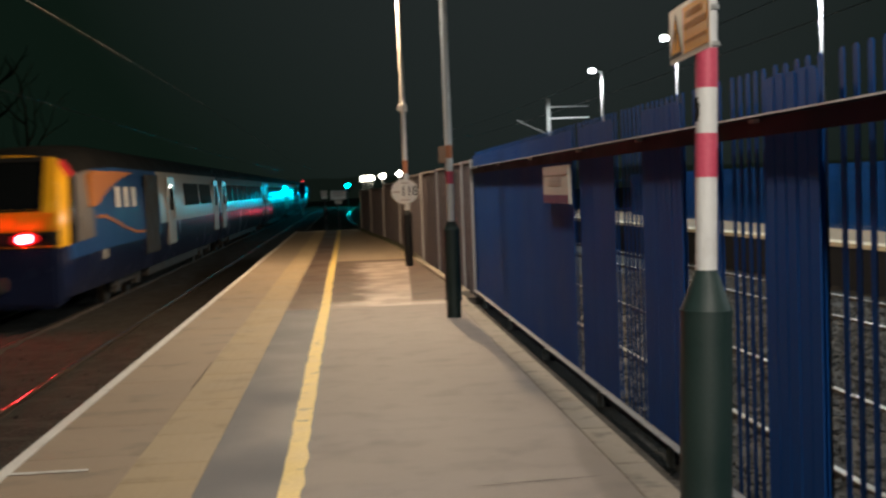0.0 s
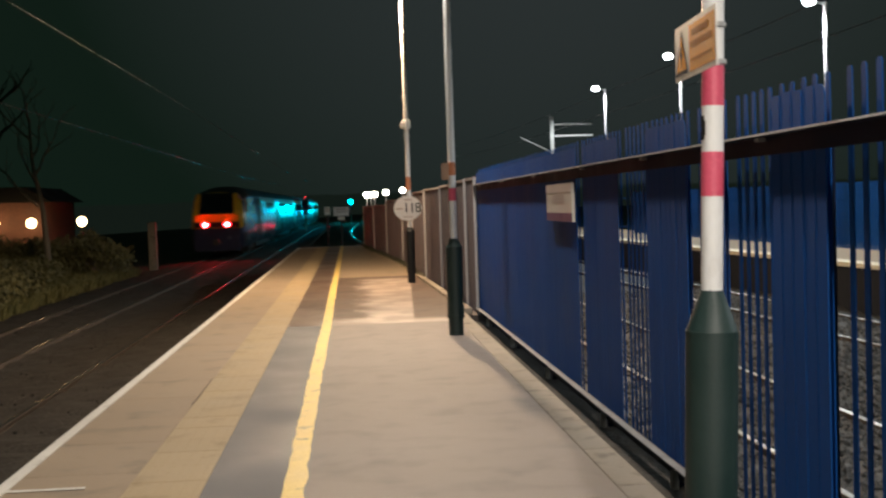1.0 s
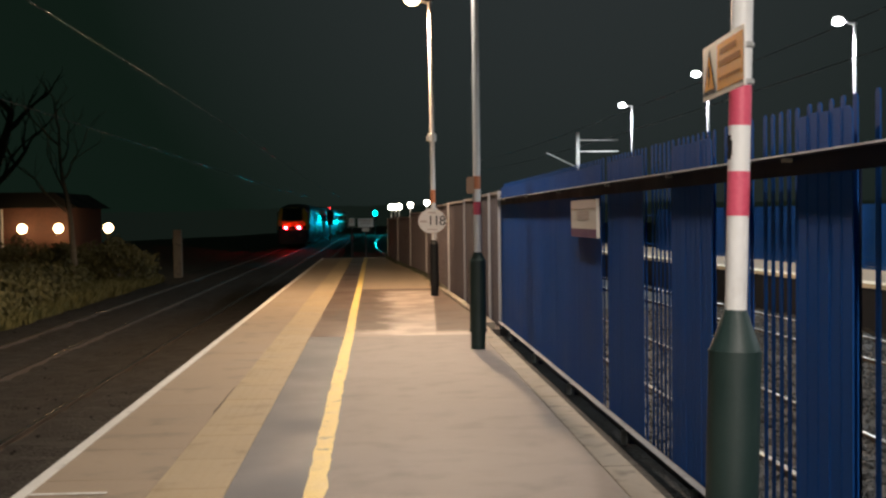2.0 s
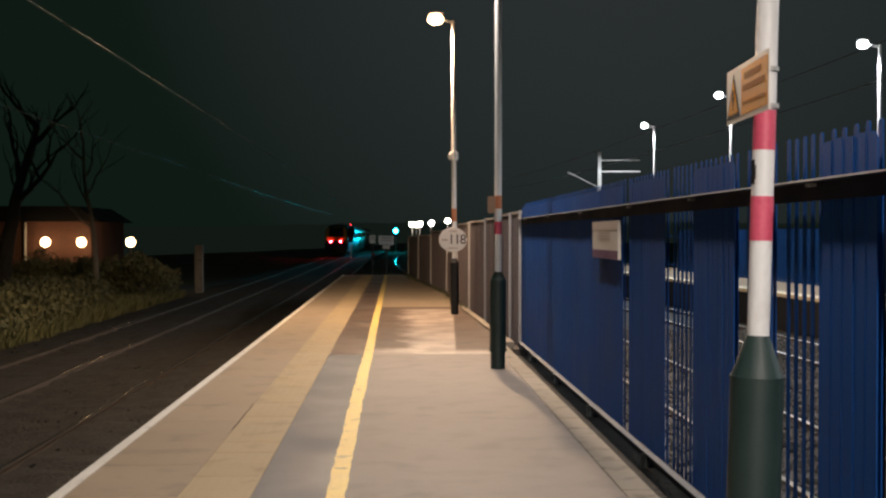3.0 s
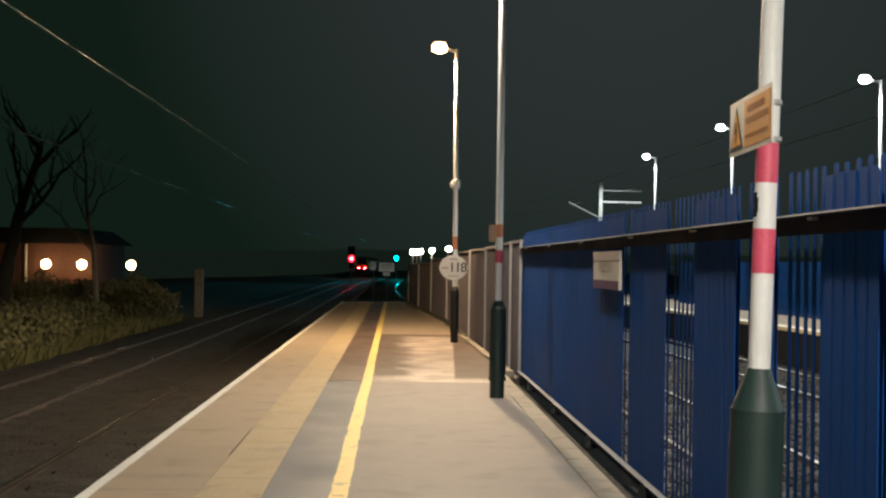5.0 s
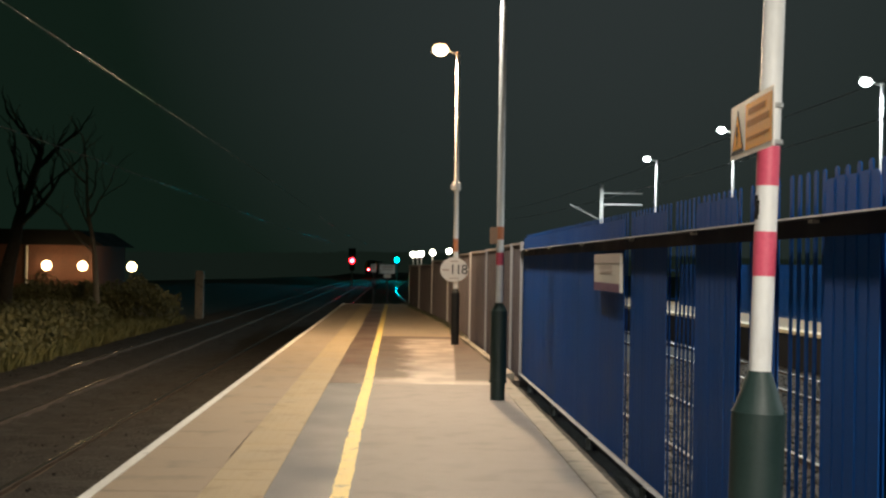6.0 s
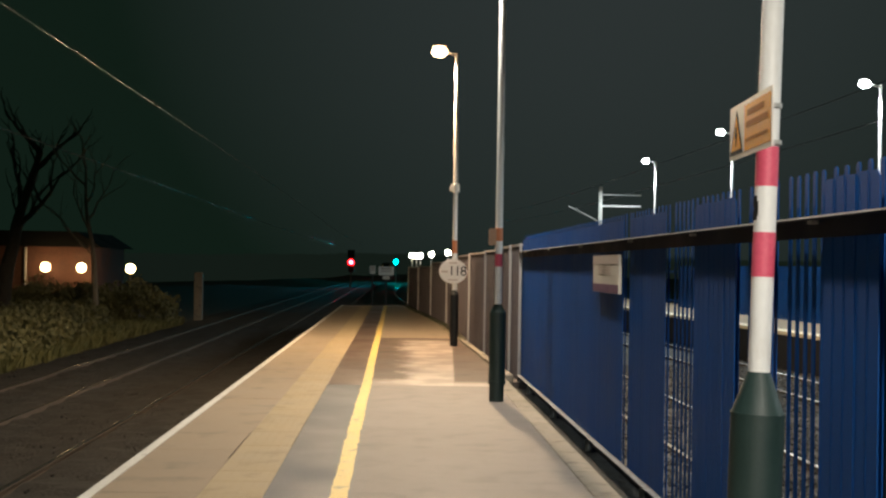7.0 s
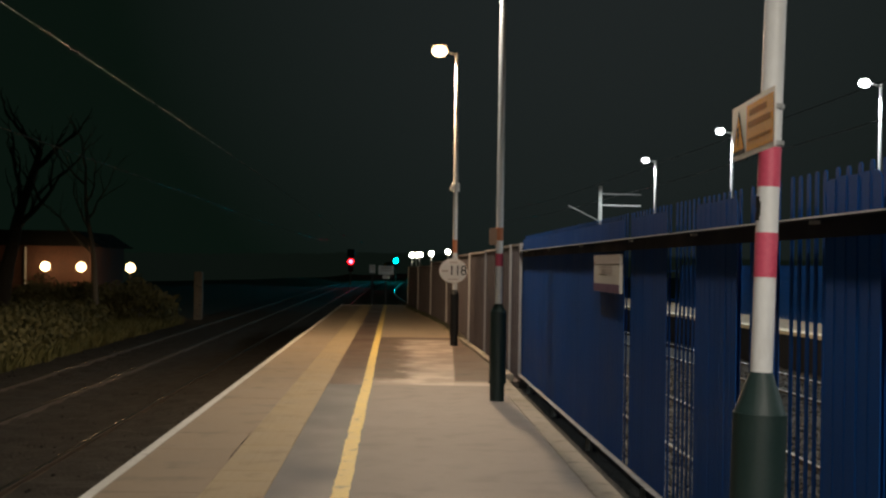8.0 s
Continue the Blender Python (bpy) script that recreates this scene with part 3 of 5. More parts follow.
def blue_fence():
    top = thing("palisade_fence", "tall blue painted steel palisade fence along the platform back", "fence", pose(FENCE_X, 0, 0))

    def pale(width, thick, z0, z1, left, right, fold):
        """A rolled steel pale; left and right are the radii of its top corners. Drawn in y and z, thin in x."""
        b = bmesh.new()
        half = width / 2
        arc = [radians(a) for a in (0, 22, 45, 68, 90)]
        line = [(-half, z0), (half, z0)]
        line += [(half - right + right * math.cos(a), z1 - right + right * math.sin(a)) for a in arc]
        line += [(-half + left - left * math.sin(a), z1 - left + left * math.cos(a)) for a in arc]
        prism(b, line, -thick / 2, thick / 2, pose(0, 0, 0, 0, 0, 90))
        for side, drop in ((-1, left), (1, right)):
            if fold:
                box(b, -thick / 2 - fold, thick / 2, side * half - 0.002, side * half + 0.002, z0, z1 - drop - 0.004)
        return b

    slim = mesh_of("pale", pale(0.040, 0.005, -0.02, 1.985, 0.018, 0.018, 0), "blue_paint")
    wide = mesh_of("pale", pale(0.102, 0.004, -0.02, 1.935, 0.004, 0.004, 0.0012), "blue_paint")
    wide_near = mesh_of("pale", pale(0.102, 0.004, -0.02, 1.935, 0.045, 0.004, 0.0012), "blue_paint")
    wide_far = mesh_of("pale", pale(0.102, 0.004, -0.02, 1.935, 0.004, 0.045, 0.0012), "blue_paint")
    rnd = random.Random(11)
    # closed lengths, where broad pales stand edge to edge before the slim ones
    closed = [(-6.9, -6.3), (-5.75, -5.18), (-4.6, -4.03), (-3.45, -2.88), (-2.3, -1.73), (-1.15, -0.58), (0.0, 0.57), (1.15, 1.72), (2.30, 2.87), (3.03, 3.58), (4.15, 4.72), (5.33, 5.70), (5.95, 6.77), (7.49, 8.63), (8.90, FENCE1)]

    def stand(mesh, dx, y):
        o = new("pale", mesh)
        o.parent = top
        o.matrix_basis = pose(dx + rnd.uniform(-0.001, 0.001), y, rnd.uniform(-0.003, 0.003), rnd.uniform(-0.08, 0.08), 0, rnd.uniform(-0.3, 0.3))
    end = FENCE0
    for a, b in closed:
        n = max(1, round((a - end) / PALE))
        if a - end > 0.1:
            for i in range(n - 1):
                stand(slim, 0.032, end + (i + 0.78) * (a - end) / n)
        n = max(1, round((b - a) / 0.107))
        for i in range(n):
            y = a + (i + 0.5) * (b - a) / n
            stand(wide_near if i == 0 else wide_far if i == n - 1 and b < FENCE1 else wide, 0.0, y)
            stand(slim, 0.032, y)
        end = b
    for z, lab in ((1.775, "top"), (0.037, "bottom")):
        b = bmesh.new()
        box(b, -0.065, -0.008, FENCE0, FENCE1, z - 0.006, z)
        box(b, -0.014, -0.008, FENCE0, FENCE1, z - 0.085, z - 0.006)
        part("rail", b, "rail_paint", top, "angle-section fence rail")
        b = bmesh.new()
        inner = -0.048 if lab == "top" else -0.020
        box(b, -0.069, inner, FENCE0, FENCE1, z + 0.0005, z + 0.0030)
        box(b, -0.069, -0.0655, FENCE0, FENCE1, z - 0.004, z + 0.0004)
        part("rail_edge", b, "worn_edge" if lab == "top" else "rail_grey", top, "pale rail edge, painted where it catches the lamps")
    b = bmesh.new()
    box(b, -0.016, 0.016, -0.028, 0.028, -0.05, 0.05)
    bevel(b, 0.004, 1)
    bracket = mesh_of("rail_bracket", b, "grey_steel")
    b = bmesh.new()
    outline = [(-0.05, -0.03), (-0.044, -0.03), (-0.044, -0.004), (0.044, -0.004), (0.044, -0.03), (0.05, -0.03), (0.05, 0.03), (0.044, 0.03), (0.044, 0.004), (-0.044, 0.004), (-0.044, 0.03), (-0.05, 0.03)]
    loft(b, [[(x, y, z) for x, y in outline] for z in (-1.1, 1.80)])
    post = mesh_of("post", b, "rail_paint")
    for y in (0.3, 2.6, 4.45, 6.4, 8.2, 10.5, 12.8, 15.1):
        o = new("post", post)
        o.parent, o.matrix_basis = top, pose(0.10, y, 0)
        o = new("rail_bracket", bracket)
        o.parent, o.matrix_basis = top, Matrix.Translation((-0.034, y + 0.3, 1.757)) @ Matrix.Diagonal((1, 1, 0.16, 1))
        o = new("rail_bracket", bracket)
        o.parent, o.matrix_basis = top, pose(-0.03, y - 0.2, -0.06)
    return top


# ---------------------------------------------------------------- brown sheet fence
BROWN_LINE = [(1.785, 16.03, 1.85), (1.74, 17.0, 1.84), (1.695, 18.1, 1.82), (1.635, 20.4, 1.80), (1.53, 23.2, 1.77), (1.46, 26.5, 1.72), (1.38, 30.0, 1.64), (1.10, 34.5, 1.52), (0.80, 38.6, 1.48), (0.52, 43.6, 1.46)]   # x, y, height


def brown_fence():
    top = thing("sheet_fence", "brown corrugated sheet fence with pale steel posts", "fence")
    pts = BROWN_LINE
    rnd = random.Random(2)
    for (x0, y0, h), (x1, y1, _) in zip(pts, pts[1:]):
        d = Vector((x1 - x0, y1 - y0, 0))
        m = Matrix.Translation((x0, y0, 0)) @ d.to_track_quat("Y", "Z").to_matrix().to_4x4()
        b = bmesh.new()
        n = max(3, int(d.length / 0.19))
        step = d.length / n
        line = []
        for i in range(n):
            for u, depth in ((0.0, 0.0), (0.42, 0.0), (0.5, 0.028), (0.92, 0.028)):
                line.append((depth, (i + u) * step))
        line.append((0.0, d.length))
        h += rnd.uniform(-0.006, 0.006)
        a = [b.verts.new((x, y, -0.12)) for x, y in line]
        c = [b.verts.new((x, y, h)) for x, y in line]
        for i in range(len(line) - 1):
            b.faces.new((a[i], a[i + 1], c[i + 1], c[i]))
        part("sheet", b, "brown_sheet", top, m=m)
        bb = bmesh.new()
        box(bb, -0.012, 0.045, 0, d.length, h - 0.002, h + 0.03)
        part("capping", bb, "post_steel", top, "pale steel capping", m=m)
    for x, y, h in pts:
        b = bmesh.new()
        box(b, -0.035, 0.0, -0.02, 0.02, -0.1, h + 0.045)
        bevel(b, 0.004, 1)
        part("post", b, "post_steel", top, "pale steel fence post", m=pose(x, y, 0))


# ---------------------------------------------------------------- lamp columns
def lamp_column(name, x, y, lean, bands, head_mat, base_r, shaft_r, height, taper, label, base_mat="dark_green", arm=-0.42, group="platform lamps"):
    """A hinged lamp column: wide painted base, taper, slim banded shaft, short arm and lantern."""
    top = thing(name, label, "lamp post", pose(x, y, 0) @ pose(0, 0, 0, 0, lean, 0), group=group)
    z0, z1 = taper
    b = bmesh.new()
    tube(b, (0, 0, -0.02), (0, 0, 0.21), base_r * 0.88, base_r * 0.88, 12)
    tube(b, (0, 0, 0.205), (0, 0, z0), base_r, base_r, 12)
    part("base", b, base_mat, top, "dark green painted column base", smooth=True)
    b = bmesh.new()
    tube(b, (0, 0, z0), (0, 0, z1), base_r, shaft_r * 1.05, 12)
    tube(b, (0, 0, z0 - 0.004), (0, 0, z0 + 0.006), base_r * 1.02, base_r * 1.02, 12)
    part("taper", b, base_mat, top, "dark green tapered collar", smooth=True)
    b = bmesh.new()
    tube(b, (0, 0, 0.20), (0, 0, 0.235), base_r * 1.07, base_r * 1.07, 12)
    part("base_ring", b, base_mat, top, smooth=True)
    b = bmesh.new()
    box(b, -0.035, 0.035, base_r - 0.01, base_r + 0.006, 0.25, 0.75)
    bevel(b, 0.004, 1)
    part("access_door", b, base_mat, top, "flush access door")
    cuts = [z1] + [v for lo, hi, _ in bands for v in (lo, hi)] + [height]
    names = ["white_paint"]
    for lo, hi, mat in bands:
        names += [mat, "white_paint"]
    for lo, hi, mat in zip(cuts, cuts[1:], names):
        if hi - lo > 0.001:
            b = bmesh.new()
            grow = 0.001 if mat != "white_paint" else 0.0
            tube(b, (0, 0, lo), (0, 0, hi), shaft_r + grow, shaft_r * (0.86 if hi == height else 1) + grow, 20)
            part("shaft" if mat == "white_paint" else "band", b, mat, top, smooth=True)
    b = bmesh.new()
    tube(b, (0, 0, height - 0.03), (arm * 0.45, 0, height + 0.02), shaft_r * 0.6, shaft_r * 0.5, 12)
    ball(b, (0, 0, height - 0.02), (shaft_r, shaft_r, shaft_r))
    part("arm", b, "white_paint", top, smooth=True)
    b = bmesh.new()
    ball(b, (arm * 0.82, 0, height + 0.125), (0.15, 0.115, 0.05), 20, 10)
    bmesh.ops.bisect_plane(b, geom=b.verts[:] + b.edges[:] + b.faces[:], plane_co=(0, 0, height + 0.138), plane_no=(0, 0, -1), clear_outer=True)
    part("canopy", b, "grey_steel", top, "grey lantern canopy", smooth=True)
    b = bmesh.new()
    ball(b, (arm * 0.82, 0, height + 0.035), (0.155, 0.125, 0.11), 20, 10)
    bmesh.ops.bisect_plane(b, geom=b.verts[:] + b.edges[:] + b.faces[:], plane_co=(0, 0, height + 0.135), plane_no=(0, 0, 1), clear_outer=True)
    part("lens", b, head_mat, top, "glowing lamp lens", smooth=True)
    return top


def platform_lamps():
    near = lamp_column("lamp_post", 1.259, 3.97, 1.5, [(1.525, 1.682, "pink_band"), (1.845, 1.985, "pink_band")], "lamp_warm", 0.095, 0.0385, 5.62, (1.04, 1.19), "white lamp post with pink bands and dark green base")
    mid = lamp_column("lamp_post", 1.192, 13.1, 0.0, [(1.555, 1.70, "pink_band"), (1.85, 2.0, "orange_band")], "lamp_warm", 0.096, 0.042, 5.62, (1.02, 1.12), "white lamp post with pinkish bands and dark green base")
    third = lamp_column("lamp_post", 1.16, 22.1, -0.3, [(1.81, 2.06, "orange_band")], "lamp_warm", 0.085, 0.045, 5.70, (1.0, 1.09), "lit lamp post carrying a round number sign", base_mat="black_paint")
    b = bmesh.new()
    for i, (a, z, hh) in enumerate(((196, 1.790, 0.020), (204, 1.765, 0.026), (198, 1.739, 0.016))):
        box(b, -0.010, 0.010, -0.0435, -0.0415, -hh, hh, pose(0, 0, z, 0, 0, a - 270))
    part("torn_tape", b, "ink", near, "torn black tape")
    b = bmesh.new()
    box(b, -0.115, -0.035, -0.07, 0.05, 1.80, 1.99)
    bevel(b, 0.008)
    part("junction_box", b, "tan_plastic", mid, "small tan cable box")
    b = bmesh.new()
    tube(b, (0, 0, 3.00), (0, 0, 3.16), 0.085, 0.085, 12)
    box(b, -0.11, -0.02, -0.06, 0.06, 3.02, 3.11)
    bevel(b, 0.006, 1)
    part("collar", b, "white_paint", third, "thick hinge collar")
    lamp_column("lamp_post", 1.48, -5.2, 0.0, [(1.525, 1.682, "pink_band"), (1.845, 1.985, "pink_band")], "lamp_warm", 0.10, 0.042, 5.62, (1.04, 1.19), "white lamp post with pink bands and dark green base")
    for x, y, watts, cone in ((1.12, -5.2, 4000, 164), (0.84, 3.97, 480, 164), (0.86, 13.1, 1290, 164)):
        spot("platform_light", (x, y, 5.44), (x - 0.3, y, 0), watts, WARM, cone)
    spot("platform_light", (0.80, 22.1, 5.50), (0.5, 22.1, 0), 3200, AMBER, 167, 0.12, 0.1)


# ---------------------------------------------------------------- signs
def warning_sign():
    """A long plate strapped to the track side of the post."""
    top = thing("warning_sign", "orange and white electrical warning sign on the banded post", "sign", pose(1.271, 4.05, 2.068) @ pose(0, 0, 0, 0, 0, -93.4))
    w, h = 0.60, 0.205

    def plate(name, mat, x0, x1, z0, z1, layer, label=""):
        b = bmesh.new()
        box(b, x0, x1, -0.0022 - layer * 0.0012, -0.001 - layer * 0.0012, z0, z1)
        return part(name, b, mat, top, label)

    def wedge(name, mat, half, z0, z1, layer, label=""):
        b = bmesh.new()
        prism(b, [(-0.195 - half, z0), (-0.195 + half, z0), (-0.195, z1)], -0.0022 - layer * 0.0012, -0.001 - layer * 0.0012)
        return part(name, b, mat, top, label)
    b = bmesh.new()
    box(b, -w / 2, w / 2, -0.001, 0.004, -h / 2, h / 2)
    part("plate", b, "sign_white", top, "white sign plate")
    plate("panel", "sign_orange", -0.075, w / 2 - 0.015, -h / 2 + 0.018, h / 2 - 0.018, 0, "orange text panel")
    wedge("triangle_border", "ink", 0.098, -0.085, 0.082, 0, "black triangle border")
    wedge("triangle", "sign_orange", 0.074, -0.068, 0.058, 1)
    b = bmesh.new()
    prism(b, [(-0.205, 0.018), (-0.182, 0.022), (-0.19, -0.006), (-0.176, -0.004), (-0.2, -0.055), (-0.196, -0.018), (-0.212, -0.02)], -0.0046, -0.0034)
    part("symbol", b, "ink", top, "black lightning bolt")
    for z, hh, x0, x1 in ((0.052, 0.022, -0.03, 0.20), (0.010, 0.022, -0.05, 0.25), (-0.045, 0.010, -0.055, 0.25)):
        plate("text_bar", "ink_brown", x0, x1, z - hh / 2, z + hh / 2, 1)
    for z in (-0.07, 0.06):
        b = bmesh.new()
        tube(b, (0.08, 0.045, z - 0.008), (0.08, 0.045, z + 0.008), 0.047, 0.047, 20)
        part("strap", b, "grey_steel", top, "steel post strap")


def number_sign():
    top = thing("round_sign", "round white sign with a black number on the lamp post", "sign", pose(1.12, 21.99, 1.455))
    b = bmesh.new()
    prism(b, [(0.27 * math.cos(a), 0.235 * math.sin(a)) for a in np.linspace(0, 2 * math.pi, 40, endpoint=False)], -0.006, 0.006)
    part("disc", b, "sign_white", top, "white enamelled disc")
    b = bmesh.new()
    prism(b, [(0.275 * math.cos(a), 0.24 * math.sin(a)) for a in np.linspace(0, 2 * math.pi, 40, endpoint=False)], 0.0065, 0.012)
    part("rim", b, "ink_faint", top, "thin faded rim")
    for ch, dx in (("1", -0.030), ("1", 0.085), ("8", 0.200)):
        letters("digit", ch, 0.265, "ink", top, pose(dx, -0.009, 0.0))
    for x0, x1, z, hh in ((-0.075, 0.075, 0.165, 0.028), (-0.23, -0.10, -0.005, 0.035), (-0.10, 0.10, -0.165, 0.022)):
        b = bmesh.new()
        box(b, x0, x1, -0.009, -0.0065, z - hh / 2, z + hh / 2)
        part("text_bar", b, "ink_faint", top)


def notice():
    """A long notice fixed flat against the fence rails."""
    top = thing("notice_board", "long pale notice with purple lower band fixed to the fence", "sign", pose(1.757, 9.32, 1.505) @ pose(0, 0, 0, 0, 0, -90))

    def plate(name, mat, x0, x1, z0, z1, y0, y1, label=""):
        b = bmesh.new()
        box(b, x0, x1, y0, y1, z0, z1)
        return part(name, b, mat, top, label)
    plate("plate", "sign_pale", -0.68, 0.47, -0.155, 0.155, -0.006, 0.018)
    plate("lower_band", "sign_purple", -0.675, 0.465, -0.153, -0.085, -0.009, -0.0065, "dark purple lower band")
    plate("upper_band", "ink_faint", -0.675, 0.465, 0.08, 0.153, -0.009, -0.0065, "pale beige upper band")
    for z in (0.055, 0.030, 0.005):
        plate("text_bar", "ink_faint", -0.40, 0.14, z - 0.009, z + 0.009, -0.009, -0.0065)


def far_signs():
    for x, z, w, h, y in ((-1.08, 1.345, 0.27, 0.38, 54.0), (-0.43, 1.30, 0.73, 0.42, 54.5)):
        top = thing("trackside_sign", "white rectangular trackside sign on a dark post", "sign", pose(x, y, z))
        b = bmesh.new()
        box(b, -w / 2, w / 2, -0.01, 0.01, -h / 2, h / 2)
        part("plate", b, "sign_white", top)
        b = bmesh.new()
        tube(b, (0, 0.03, -2.6), (0, 0.03, h / 2), 0.04)
        part("post", b, "black_paint", top, "dark steel post")
        if w > 0.5:
            b = bmesh.new()
            box(b, -0.17, 0.17, -0.01, 0.01, -h / 2 - 0.20, -h / 2 - 0.03)
            part("small_plate", b, "sign_pale", top, "small pale plate below")
        for i, hh in ((0.25, 0.08), (-0.05, 0.05)):
            b = bmesh.new()
            box(b, -w * 0.36, w * 0.36, -0.014, -0.0105, h * i - hh / 2, h * i + hh / 2)
            part("text_bar", b, "ink_faint", top)


# ---------------------------------------------------------------- signals
def signal(name, x, y, z, mat, size, label, base_z):
    top = thing(name, label, "railway signal", pose(x, y, z))
    b = bmesh.new()
    box(b, -0.28, 0.28, 0.0, 0.22, -1.1, 0.6)
    bevel(b, 0.03)
    part("head", b, "black_paint", top, "black signal head")
    b = bmesh.new()
    tube(b, (0, 0.14, base_z - z), (0, 0.14, -0.8), 0.08)
    part("post", b, "grey_steel", top, "grey signal post")
    b = bmesh.new()
    ball(b, (0, -0.05, 0), (size * 0.62, 0.05, size * 0.62), 20, 12)
    part("lens", b, mat, top, "glowing signal lens", smooth=True)
    # Added disc, glowing dimly like a halo round the light.
    b = bmesh.new()
    tube(b, (0, -0.02, 0), (0, 0.0, 0), size * 1.15, size * 1.15, 24)
    part("halo_ring", b, mat + "_dim", top, "dimmer coloured lens ring", smooth=True)
    b = bmesh.new()
    for a in range(-60, 241, 15):
        c, s = math.cos(radians(a)), math.sin(radians(a))
        box(b, -0.008, 0.008, -0.24, 0.0, -0.03, 0.03, Matrix.Translation((c * (size + 0.03), 0, s * (size + 0.03))) @ pose(0, 0, 0, 0, -a, 0))
    part("hood", b, "black_paint", top, "black signal hood")
    b = bmesh.new()
    ball(b, (0, -0.02, size + 0.45), (0.06, 0.04, 0.06), 10, 6)
    part("marker_lamp", b, "tiny_red" if mat == "signal_red" else "black_paint", top, smooth=True)
    return top


def ground_signal():
    """A low signal on the ballast beside the near line, showing red along the track."""
    top = thing("ground_signal", "small black ground signal showing a red light", "railway signal", pose(-1.95, 100.0, -1.0))
    b = bmesh.new()
    box(b, -0.16, 0.16, 0.0, 0.2, 0.35, 0.95)
    bevel(b, 0.03)
    part("head", b, "black_paint", top)
    b = bmesh.new()
    tube(b, (0, 0.1, -0.1), (0, 0.1, 0.36), 0.05)
    part("stand", b, "grey_steel", top)
    b = bmesh.new()
    ball(b, (0, -0.02, 0.8), (0.04, 0.03, 0.04), 12, 8)
    part("lens", b, "small_red", top, "small red lens", smooth=True)
    spot("signal_beam", (-1.95, 99.85, -0.2), (-6.2, 62.0, -0.1), 55, (1.0, 0.03, 0.08), 9, 0.05)


# ---------------------------------------------------------------- train
def train_section(w, h0, h1):
    """Rounded coach cross-section in x and z above the rail."""
    half = [(w * 0.44, h0), (w * 0.49, h0 + 0.35), (w * 0.497, h0 + 0.82), (w * 0.5, h0 + 1.15), (w * 0.495, h0 + 1.75), (w * 0.462, h1 - 0.55), (w * 0.37, h1 - 0.2), (w * 0.2, h1 - 0.03)]
    return [(-x, z) for x, z in half] + [(0, h1)] + half[::-1]


COACH, TRAIN_W, FLOOR, ROOF = 26.0, 2.73, 0.55, 3.72


def loft(bm, rings, material_at=None):
    rows = [[bm.verts.new(p) for p in r] for r in rings]
    k = len(rings[0])
    for j, (a, b) in enumerate(zip(rows, rows[1:])):
        for i in range(k - 1):
            f = bm.faces.new((a[i], a[i + 1], b[i + 1], b[i]))
            if material_at:
                f.material_index = material_at(j, i)
        f = bm.faces.new((a[k - 1], a[0], b[0], b[k - 1]))
        if material_at:
            f.material_index = material_at(j, k - 1)
    bm.faces.new(rows[0][::-1])
    bm.faces.new(rows[-1])


def bogie(parent, y):
    top = new("bogie")
    top.parent, top.matrix_basis = parent, pose(0, y, 0)
    b = bmesh.new()
    for s in (-1, 1):
        box(b, s * 1.0 - 0.09, s * 1.0 + 0.09, -1.75, 1.75, 0.38, 0.66)
        for q in (-1.3, 1.3):
            box(b, s * 1.0 - 0.13, s * 1.0 + 0.13, q - 0.22, q + 0.22, 0.24, 0.56)
    box(b, -0.9, 0.9, -0.3, 0.3, 0.4, 0.7)
    ob = new("bogie_frame", mesh_of("bogie_frame", b, "train_under"))
    ob.parent = top
    for s in (-1, 1):
        for q in (-1.3, 1.3):
            b = bmesh.new()
            tube(b, (s * 0.70, q, 0.43), (s * 0.84, q, 0.43), 0.43, 0.43, 24)
            ob = new("wheel", mesh_of("wheel", b, "wheel_steel"))
            ob.parent = top


